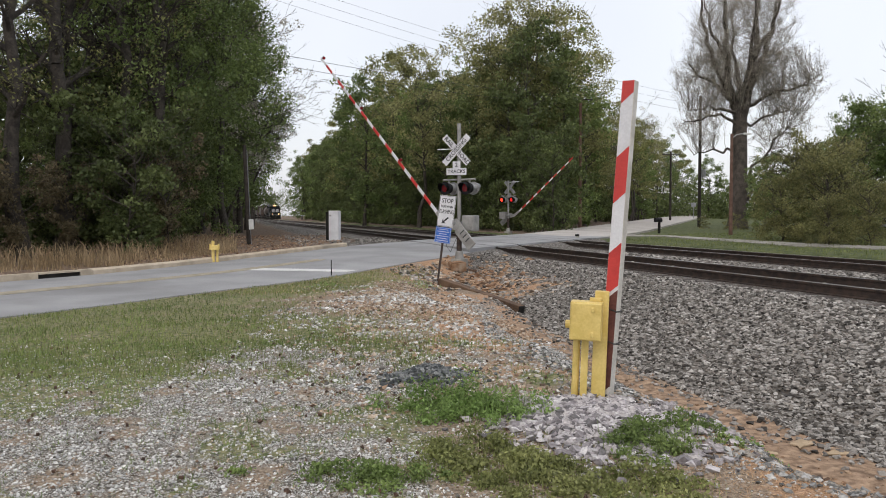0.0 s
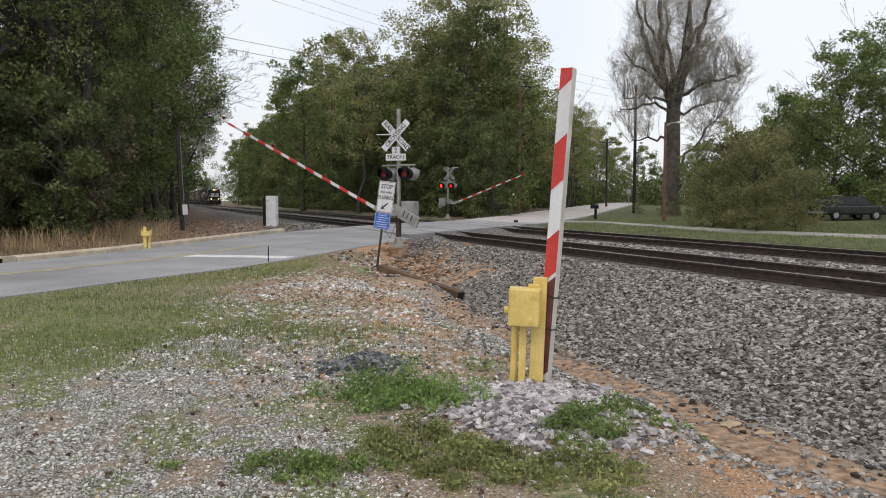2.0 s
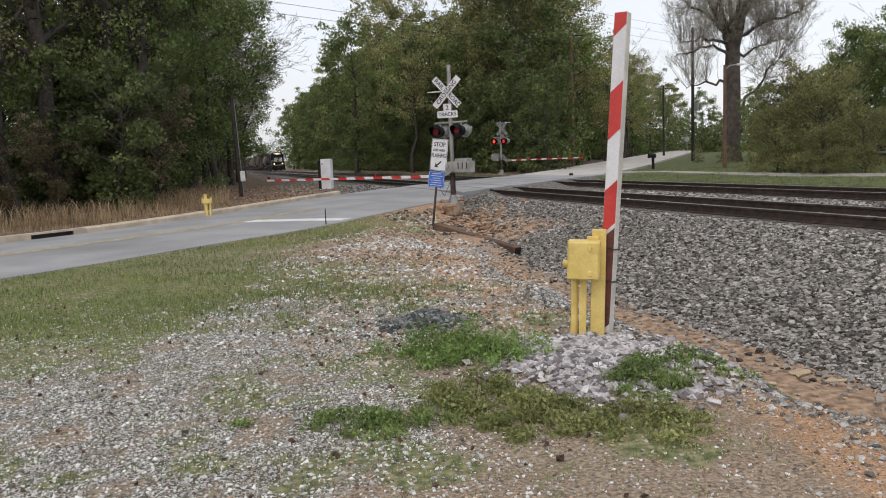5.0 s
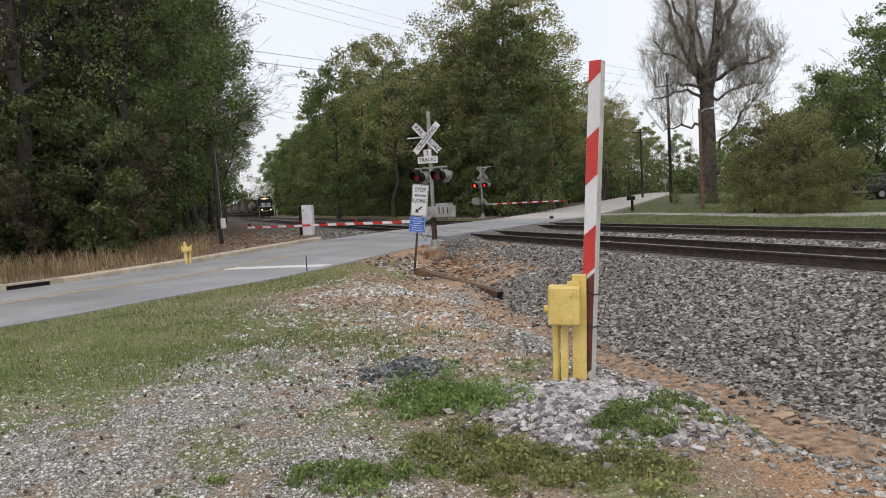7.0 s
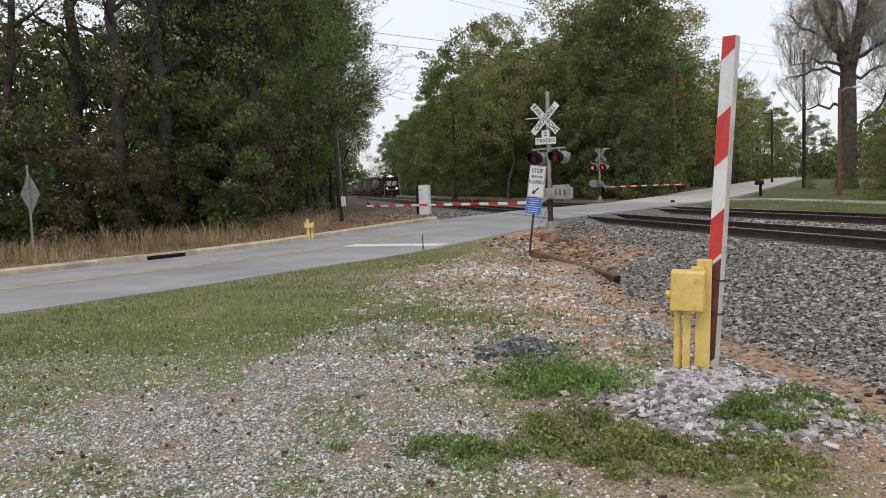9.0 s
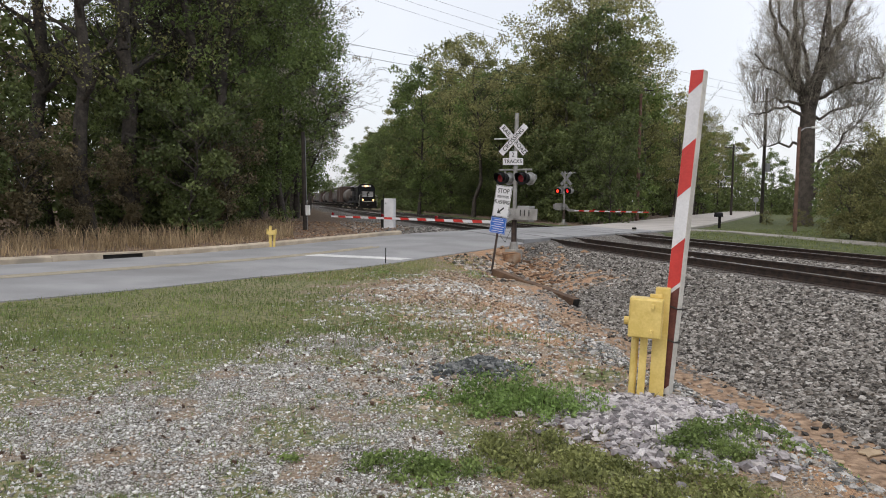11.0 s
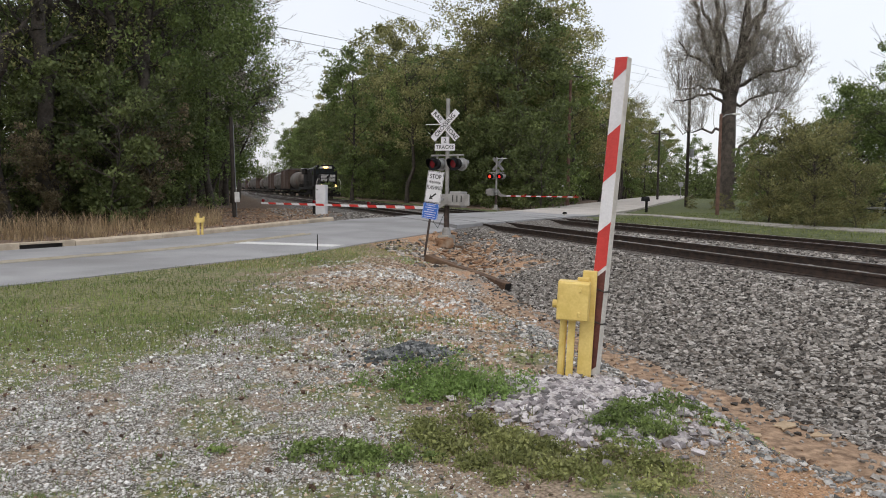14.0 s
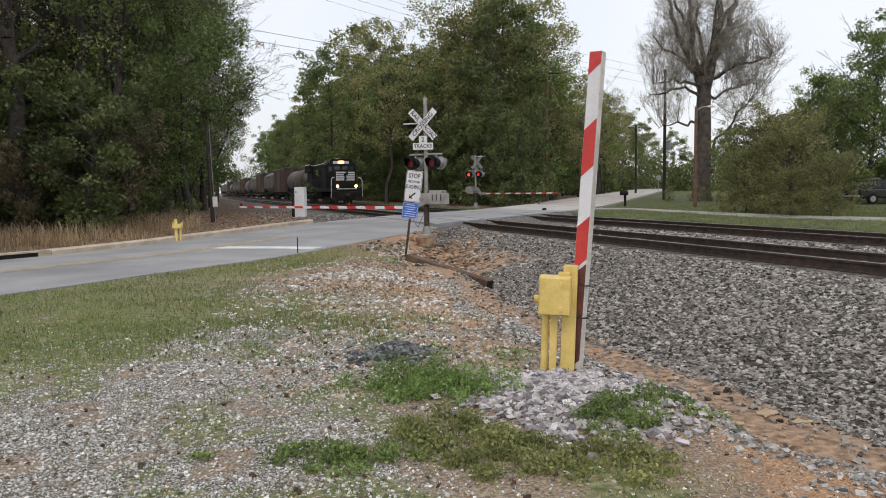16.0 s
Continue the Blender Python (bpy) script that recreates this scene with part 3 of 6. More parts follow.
# asphalt panels between the rails where the road crosses
cross = thing("crossing_surface", Matrix(), "asphalt and timber crossing surface between the rails", "level crossing", kind="structure")
for p0, p1 in ((NEAR - 2.4, NEAR - 0.82), (NEAR - 0.66, NEAR + 0.66), (NEAR + 0.82, FAR_C - 0.82), (FAR_C - 0.66, FAR_C + 0.66), (FAR_C + 0.82, FAR_C + 3.0)):
    bm = B()
    outl = []
    for r in (ROAD_R, ROAD_L):
        for p in ((p0, p1) if r == ROAD_R else (p1, p0)):
            xy = np.linalg.solve(np.stack((TN, RN)), np.array((p, r)))
            outl.append(xy)
    top = [bm.verts.new((*v, RAIL_Z + 0.034)) for v in outl]
    low = [bm.verts.new((*v, RAIL_Z - 0.2)) for v in outl]
    bm.faces.new(top)
    for k in range(4):
        bm.faces.new((top[k], top[(k + 1) % 4], low[(k + 1) % 4], low[k]))
    bmesh.ops.recalc_face_normals(bm, faces=bm.faces)
    part("crossing_panel", bm, ASPHALT, cross)
DRIVE = material("driveway", (0.25, 0.235, 0.21), (0.36, 0.34, 0.305), 1.5, 0.9, 0, 60, 0.3, c=(0.20, 0.19, 0.165))
# driveway across the grass beyond the tracks
dl = [(8.6, 50.5), (11.5, 49.6), (14.3, 46.5), (15.3, 41), (16.6, 34), (21, 24)]
dr = [(9.2, 47.0), (11.0, 47.2), (12.9, 44.8), (13.9, 40), (14.9, 33), (19, 23)]
ribbon("driveway", [(x, y, gz(x, y) + 0.05) for x, y in dl], [(x, y, gz(x, y) + 0.05) for x, y in dr], DRIVE, 0.2, "pale concrete driveway across the grass", "driveway")


# trees ---------------------------------------------------------------------------
def tubes(segs, sides=6):
    """Tapered tubes from rows of start, end, radii."""
    a = np.array([s[0] for s in segs], float)
    b = np.array([s[1] for s in segs], float)
    r0 = np.array([s[2] for s in segs])[:, None, None]
    r1 = np.array([s[3] for s in segs])[:, None, None]
    d = b - a
    d /= np.linalg.norm(d, axis=1)[:, None] + 1e-9
    ref = np.where(np.abs(d[:, 2:3]) > 0.9, np.array([[1.0, 0, 0]]), np.array([[0, 0, 1.0]]))
    u = np.cross(d, ref)
    u /= np.linalg.norm(u, axis=1)[:, None]
    v = np.cross(d, u)
    ang = np.arange(sides) * 2 * np.pi / sides
    ring = u[:, None] * np.cos(ang)[None, :, None] + v[:, None] * np.sin(ang)[None, :, None]
    verts = np.concatenate((a[:, None] + ring * r0, b[:, None] + ring * r1), 1).reshape(-1, 3)
    base = np.arange(len(segs))[:, None] * 2 * sides
    k = np.arange(sides)[None]
    k2 = (k + 1) % sides
    faces = np.stack((base + k, base + k2, base + sides + k2, base + sides + k), -1).reshape(-1, 4)
    return verts, faces


def leaf_quads(c, size, rng, flat=0.0):
    """A bent diamond of four corners at each centre."""
    n = len(c)
    u = rng.normal(size=(n, 3))
    u[:, 2] *= 1 - flat
    u /= np.linalg.norm(u, axis=1)[:, None]
    w = rng.normal(size=(n, 3))
    v = np.cross(u, w)
    v /= np.linalg.norm(v, axis=1)[:, None]
    s = (size * rng.uniform(0.55, 1.3, n))[:, None]
    verts = np.stack((c - u * s, c - v * s * 0.55, c + u * s, c + v * s * 0.55), 1).reshape(-1, 3)
    return verts, np.arange(4 * n).reshape(n, 4)


def leaf_tris(c, size, rng):
    """One three-cornered leaf at each centre."""
    n = len(c)
    u = rng.normal(size=(n, 3))
    u /= np.linalg.norm(u, axis=1)[:, None]
    v = np.cross(u, rng.normal(size=(n, 3)))
    v /= np.linalg.norm(v, axis=1)[:, None]
    s = (size * rng.uniform(0.6, 1.35, n))[:, None]
    verts = np.stack((c + u * s * 1.1, c - u * s * 0.7 + v * s * 0.75, c - u * s * 0.7 - v * s * 0.75), 1).reshape(-1, 3)
    return verts, np.arange(3 * n).reshape(n, 3)


def limbs(rng, height, radius, first, spread, count, lean=0.0, up=0.55, forks=3, fine=False):
    """Trunk, limbs and twigs as segments; returns them and the places of twig ends."""
    segs, ends = [], []
    pts = [np.zeros(3)]
    n = 9
    for k in range(1, n + 1):
        q = pts[-1] + np.array((rng.normal(0, 0.012) * height + lean * height / n, rng.normal(0, 0.012) * height, height * 0.92 / n))
        pts.append(q)
    pts[0] = np.array((0, 0, -0.3))
    for k in range(n):
        segs.append((pts[k], pts[k + 1], radius * (1 - k / (n + 0.6)) * (1.25 if k == 0 else 1), radius * (1 - (k + 1) / (n + 0.6))))
    for k in range(count):
        t = first + (0.97 - first) * (k + rng.uniform(0, 0.8)) / count
        f = t * n
        i = min(int(f), n - 1)
        o = pts[i] + (pts[i + 1] - pts[i]) * (f - i)
        rr = radius * (1 - t) * 0.55 + 0.02
        a = k * 2.4 + rng.uniform(-0.5, 0.5)
        reach = spread * math.sin(math.pi * min(1, 0.25 + 0.75 * (1 - (t - first) / (1 - first)) ** 0.8)) * rng.uniform(0.75, 1.15)
        reach = max(reach, spread * 0.35)
        d = np.array((math.cos(a), math.sin(a), up * rng.uniform(0.5, 1.5)))
        p, steps = o, 4
        for j in range(steps):
            d = d + np.array((rng.normal(0, 0.16), rng.normal(0, 0.16), 0.10))
            q = p + d / np.linalg.norm(d) * reach / steps
            segs.append((p, q, rr * (1 - j / (steps + 0.5)), rr * (1 - (j + 1) / (steps + 0.5))))
            for _ in range(forks):
                e = d + rng.normal(0, 0.65, 3)
                w = q + e / np.linalg.norm(e) * reach * rng.uniform(0.18, 0.4)
                segs.append((q, w, rr * 0.3 * (1 - j / 6), 0.012))
                ends.append(w)
                for _ in range(2 if fine else 0):
                    e2 = e + rng.normal(0, 0.8, 3)
                    w2 = w + e2 / np.linalg.norm(e2) * reach * rng.uniform(0.1, 0.22)
                    segs.append((w, w2, 0.014, 0.005))
                    ends.append(w2)
            p = q
        ends.append(p)
    return segs, np.array(ends)


def hull(rng, n, height, spread, low, belly=0.5):
    """Places over the outside of a rounded crown."""
    t = rng.uniform(0, 1, n) ** 0.9
    prof = np.where(t < belly, 0.72 + 0.28 * (t / belly) ** 0.7, np.sqrt(np.clip(1 - ((t - belly) / (1 - belly)) ** 2, 0, 1)))
    a = rng.uniform(0, 2 * np.pi, n)
    lump = 1 + 0.16 * np.sin(3 * a + 5 * t + 1) + 0.12 * np.sin(7 * t + 2 * a)
    r = spread * prof * lump * rng.uniform(0.72, 1.0, n)
    return np.column_stack((r * np.cos(a), r * np.sin(a), height * (low + (1 - low) * t)))


def branches(segs):
    """Round trunk and limbs, three-sided twigs."""
    thick = [s for s in segs if s[2] > 0.06]
    thin = [s for s in segs if s[2] <= 0.06]
    v, f = tubes(thick, 5)
    if thin:
        v2, f2 = tubes(thin, 3)
        v, f = np.concatenate((v, v2)), np.concatenate((f, f2 + len(v)))
    return v, f


def tufts(ends, rng, leaves, radius, per=48):
    """Leaf places in rounded tufts about some of the twig ends."""
    m = max(12, leaves // per)
    hub = ends[rng.integers(0, len(ends), m)]
    size = radius * rng.uniform(0.55, 1.25, m)
    i = rng.integers(0, m, leaves)
    d = rng.normal(size=(leaves, 3))
    d /= np.linalg.norm(d, axis=1)[:, None]
    return hub[i] + d * (size[i] * rng.uniform(0.05, 1, leaves) ** 0.45)[:, None] * np.array((1, 1, 0.7))


def tree(seed, height, radius, first, spread, count, leaves, size, leaf_mat, bark, label, up=0.55, clump=0.5, forks=3, lean=0.0, full=0.0):
    rng = np.random.default_rng(seed)
    segs, ends = limbs(rng, height, radius, first, spread, count, lean, up, forks, not full)
    t = thing("tree", Matrix(), label, "tree")
    v, f = branches(segs)
    ob = new("trunk", bulk("trunk", v, f, bark, True))
    ob.parent = t
    if leaves:
        if full:
            outer = hull(rng, 150, height, spread, max(first - 0.08, 0.0))
            ends = np.concatenate((outer, ends[rng.integers(0, len(ends), int(150 * (1 - full)) + 1)]))
        c = tufts(ends, rng, leaves, clump)
        v, f = leaf_tris(c, size, rng)
        ob = new("crown", bulk("crown", v, f, leaf_mat))
        ob.parent = t
    return t


def plant(src, x, y, turn=0.0, scale=1.0, label="", group=""):
    ob = copy_thing(src, pose(x, y, gz(x, y), 0, 0, turn))
    ob.scale = (scale, scale, scale)
    tagged(ob, label, group=group)
    return ob


def remove(ob):
    for o in (*ob.children_recursive, ob):
        bpy.data.objects.remove(o)


def build_woods():
    near_deep = tree(1, 20, 0.24, 0.20, 4.4, 26, 13500, 0.062, LEAF_DEEP, BARK, "tall broadleaf tree in dense dark spring leaf", clump=0.8, full=0.35)
    near_mid = tree(2, 19, 0.20, 0.10, 4.2, 28, 13500, 0.062, LEAF_MID, BARK, "tall broadleaf tree in fresh green leaf", clump=0.8, full=0.5)
    near_brown = tree(4, 18, 0.17, 0.10, 3.6, 28, 6500, 0.052, LEAF_BROWN, BARK, "slender tree with sparse brownish buds", clump=0.9, forks=2)
    near_bare = tree(5, 19, 0.30, 0.25, 4.8, 24, 1600, 0.055, LEAF_OLIVE, BARK, "dark trunk with mostly bare limbs", clump=0.8, forks=3)
    near_over = tree(7, 19, 0.25, 0.16, 5.2, 26, 26000, 0.075, LEAF_MID, BARK, "tall tree leaning its green crown over the track side", clump=0.9, full=0.6)
    deep = tree(11, 20, 0.24, 0.10, 4.8, 22, 10500, 0.175, LEAF_DEEP, BARK, "tall broadleaf tree in dense dark spring leaf", clump=1.2, forks=2, full=0.75)
    mid = tree(12, 21, 0.26, 0.12, 5.0, 22, 10000, 0.17, LEAF_MID, BARK, "tall broadleaf tree in fresh green leaf", clump=1.2, forks=2, full=0.75)
    olive = tree(13, 23, 0.30, 0.35, 5.4, 24, 10000, 0.16, LEAF_OLIVE, BARK, "tall tree with thin olive-yellow new leaf", clump=1.2, forks=3, full=0.6)
    tan = tree(14, 23, 0.30, 0.35, 5.6, 28, 9500, 0.13, LEAF_TAN, BARK, "tall tree in thin tan-green new leaf with its limbs showing", clump=1.3, forks=3, full=0.25)
    bare = tree(15, 19, 0.22, 0.3, 4.5, 22, 1500, 0.08, LEAF_BUD, BARK, "thin-branched tree still nearly bare", clump=0.7, forks=3)
    leaner = tree(19, 11.0, 0.13, 0.45, 3.3, 22, 1200, 0.06, LEAF_BUD, BARK, "bare-twigged tree leaning out towards the tracks", clump=0.6, up=0.3, forks=3, lean=0.36)
    young = tree(16, 8, 0.08, 0.04, 2.8, 20, 5200, 0.11, LEAF_DEEP, BARK, "young leafy tree at the wood's edge", clump=0.7, full=0.8, forks=2)
    shrub = tree(17, 4.2, 0.05, 0.02, 1.9, 18, 4400, 0.065, LEAF_BROWN, BARK, "brown-green undergrowth shrub before the wood", clump=0.45, forks=1)
    shrub_g = tree(18, 4.0, 0.05, 0.02, 2.0, 18, 5000, 0.065, LEAF_DEEP, BARK, "dark green undergrowth shrub before the wood", clump=0.45, forks=1)
    rnd = random.Random(5)
    k = 0
    # wood behind the kerb
    for row, (off, gap, q0) in enumerate(((7.0, 3.1, 6.0), (10.0, 3.5, 8.0), (15, 4.2, 10))):
        q = q0
        while q < 60:
            r = ROAD_L - off - rnd.uniform(-1.2, 1.2)
            v = RN * r + RD * q
            p = v @ TN
            if p < -1.0:
                open_end = 13.5 < q < 19.5 + row * 2.7
                if open_end and rnd.random() < (0.5, 0.6, 0.7)[row]:
                    q += gap
                    continue
                if row < 2:
                    kind = near_bare if open_end else near_brown if q < 13.5 else rnd.choice((near_deep, near_brown, near_mid, near_deep, near_brown))
                    if p > -4.5:
                        kind = near_mid if rnd.random() < 0.5 else near_deep
                else:
                    kind = near_bare if open_end else near_brown if q < 13.5 else rnd.choice((deep, deep, near_brown, mid))
                plant(kind, v[0], v[1], rnd.uniform(0, 360), rnd.uniform(0.9, 1.15), group="wood by the road")
                k += 1
            q += gap * rnd.uniform(0.75, 1.3)
    for q, r, sc in ((16.2, -24.6, 1.0), (17.6, -24.4, 1.15), (20.3, -24.8, 0.95), (21.7, -24.5, 1.05)):
        v = RN * r + RD * q
        plant(near_bare, v[0], v[1], rnd.uniform(0, 360), sc, group="wood by the road")
    for row, off in enumerate((5.2, 7.2)):
        q = 4.0
        while q < 33:
            r = ROAD_L - off - rnd.uniform(-0.6, 0.6)
            v = RN * r + RD * q
            if v @ TN < -1.0:
                plant(shrub if rnd.random() < 0.42 else shrub_g, v[0], v[1], rnd.uniform(0, 360), rnd.uniform(0.55, 0.95), group="undergrowth by the road")
            q += rnd.uniform(1.3, 2.3)
    # along the left of the tracks, away to the distance
    for s in (40, 46, 52, 59, 66, 75, 86, 98, 112, 130, 150, 175, 205, 240):
        for p in (-3.2 + 0.035 * s, -8.5 + 0.03 * s):
            v = TN * (p + rnd.uniform(-1.0, 0.6)) + TD * (s + rnd.uniform(-2, 2))
            plant(rnd.choice((deep, mid, deep, bare) if s > 80 else (near_deep, near_mid, near_deep, bare)), v[0], v[1], rnd.uniform(0, 360), rnd.uniform(0.85, 1.05), group="wood by the tracks")
    for k in range(26):
        s = 27 + 1.5 * k
        v = TN * (-2.6 + 0.03 * (s - 30) + rnd.uniform(-0.8, 0.5)) + TD * s
        if v @ RN < ROAD_L - 3.5:
            plant(shrub_g if k % 3 else shrub, v[0], v[1], rnd.uniform(0, 360), rnd.uniform(0.7, 1.1), group="undergrowth by the tracks")
        if k % 2 and v @ RN < ROAD_L - 5.5:
            plant(young, v[0] - 2.2, v[1] - 0.6, rnd.uniform(0, 360), rnd.uniform(0.7, 1.0), group="undergrowth by the tracks")
    for s, p in ((35, -3.2), (41, -2.1), (48, -1.1), (56, -0.4), (66, 0.5), (80, 1.5)):
        v = TN * p + TD * s
        plant(near_over, v[0], v[1], rnd.uniform(0, 360), rnd.uniform(0.9, 1.05), group="wood by the tracks")
    for s, p in ((41, 0.4), (50, 1.2), (60, 2.0), (76, 3.0)):
        v = TN * p + TD * s
        plant(bare, v[0], v[1], rnd.uniform(0, 360), 0.9, group="wood by the tracks")
    for s, p, sc in ((46, 0.0, 0.78), (52, 0.8, 0.8)):
        v = TN * p + TD * s
        plant(leaner, v[0], v[1], 12, sc, group="wood by the tracks")
    # wood beyond the tracks
    for row, (p0, gap) in enumerate(((27.5, 4.4), (32.5, 5.2))):
        s = 50 + row * 1.5
        while s < 270:
            p = p0 + rnd.uniform(-1.5, 1.5) + 0.8 * float(step(80, 130, s))
            v = TN * p + TD * s
            if v[0] < centre_x(v[1]) - 5.5 - row:
                kind = rnd.choice((deep, deep, mid, deep, olive, mid)) if row < 2 else rnd.choice((olive, mid, deep))
                plant(kind, v[0], v[1], rnd.uniform(0, 360), rnd.uniform(0.70, 0.88) + 0.05 * row + 0.22 * float(step(75, 150, s)), group="wood beyond the tracks")
            s += gap * rnd.uniform(0.8, 1.3) * (1 + s / 260)
    s = 47.0
    while s < 150:
        v = TN * (24.6 + rnd.uniform(-0.8, 0.8)) + TD * s
        if v[0] < centre_x(v[1]) - 4.2:
            plant(young if rnd.random() < 0.75 else shrub_g, v[0], v[1], rnd.uniform(0, 360), rnd.uniform(0.5, 1.05), group="undergrowth beyond the tracks")
        s += rnd.uniform(1.3, 2.3) * (1 + s / 150)
    # three taller crowns that stand over the rest
    for x, y, kind, sc in ((8.2, 74, tan, 0.97), (5.6, 78, tan, 0.92), (10.6, 78, tan, 0.94), (15.5, 84, tan, 0.80), (-2.6, 83, tan, 0.82), (-9.5, 92, mid, 0.86), (-7.5, 112, olive, 1.05)):
        plant(kind, x, y, rnd.uniform(0, 360), sc, group="wood beyond the tracks")
    # along the road beyond, and behind the houses' side
    for x, y, kind, sc in ((12.5, 82, mid, 0.55), (14.5, 90, olive, 0.62), (17.5, 96, bare, 0.75), (19, 103, olive, 0.62), (21, 112, bare, 0.8), (25, 121, olive, 0.6), (28, 132, mid, 0.6), (31, 143, olive, 0.62), (21, 96, olive, 0.60), (24, 106, bare, 0.72), (30, 122, bare, 0.95), (33, 132, tan, 0.74), (37, 146, bare, 1.0), (41, 156, tan, 0.82), (46, 169, bare, 1.05), (51, 181, mid, 0.85), (34.5, 138, bare, 0.9), (28, 115, olive, 0.6), (32, 126, mid, 0.58), (36, 137, olive, 0.62), (41, 148, bare, 0.75), (46, 160, mid, 0.6), (52, 172, olive, 0.65), (58, 186, mid, 0.65), (18, 100, mid, 0.72), (22.5, 113, deep, 0.7), (27, 124, deep, 0.7), (10.5, 90, deep, 0.75), (14, 100, deep, 0.75), (18, 112, mid, 0.75), (22, 126, deep, 0.75), (62, 170, mid, 0.4), (74, 165, olive, 0.4), (86, 158, deep, 0.42), (55, 130, olive, 0.3), (50, 118, mid, 0.33), (66, 122, deep, 0.36), (34, 150, mid, 0.8), (42, 170, deep, 0.9),
                           (52, 150, mid, 0.55), (60, 140, deep, 0.6), (70, 130, mid, 0.55), (58, 115, olive, 0.4), (48, 100, mid, 0.42), (44, 84, olive, 0.36), (66, 96, deep, 0.5), (80, 110, deep, 0.6)):
        plant(kind, x, y, rnd.uniform(0, 360), sc, group="trees along the far road")
    # garden side: bushes and a leafy tree beside the tracks
    bush = tree(21, 5.2, 0.07, 0.03, 2.6, 24, 9000, 0.06, LEAF_BUSH, BARK, "loose olive-green bush beside the driveway", clump=0.6, forks=2, full=0.45)
    leafy_tree = tree(22, 11.5, 0.14, 0.12, 4.2, 26, 15000, 0.085, LEAF_MID, BARK, "leafy young tree with open fresh green crown", clump=0.75, forks=3, full=0.8)
    for x, y, sc in ((17.2, 34.5, 0.72), (18.2, 36.0, 0.85), (17.6, 31.5, 0.5), (25.8, 33.0, 0.9), (24.4, 29.5, 0.9), (16.6, 37.5, 0.6), (18.0, 39.5, 0.85), (19.6, 38.8, 0.95), (20.8, 37.2, 0.42), (16.2, 32.2, 0.38), (26.8, 30.5, 1.1)):
        plant(bush, x, y, rnd.uniform(0, 360), sc, group="bushes by the driveway")
    for x, y, sc in ((22.9, 61.0, 0.26), (23.6, 60.2, 0.17), (21.6, 63.5, 0.2)):
        plant(bush, x, y, rnd.uniform(0, 360), sc, group="low shrubs by the old tree")
    for x, y, sc in ((31.5, 51.5, 0.98), (30.5, 34.5, 1.0), (35, 50, 1.15), (24.6, 50, 0.36), (27.5, 56, 0.48), (34, 60, 0.75), (38, 70, 0.8), (29.5, 54, 0.62), (33.5, 52.5, 0.85), (37.5, 53, 1.05), (32, 58, 0.8), (26.5, 62, 0.5)):
        plant(leafy_tree, x, y, rnd.uniform(0, 360), sc, group="garden trees")
    for o in (near_deep, near_mid, near_brown, near_bare, near_over, deep, mid, olive, tan, bare, leaner, young, shrub, shrub_g, bush, leafy_tree):
        remove(o)


build_woods()


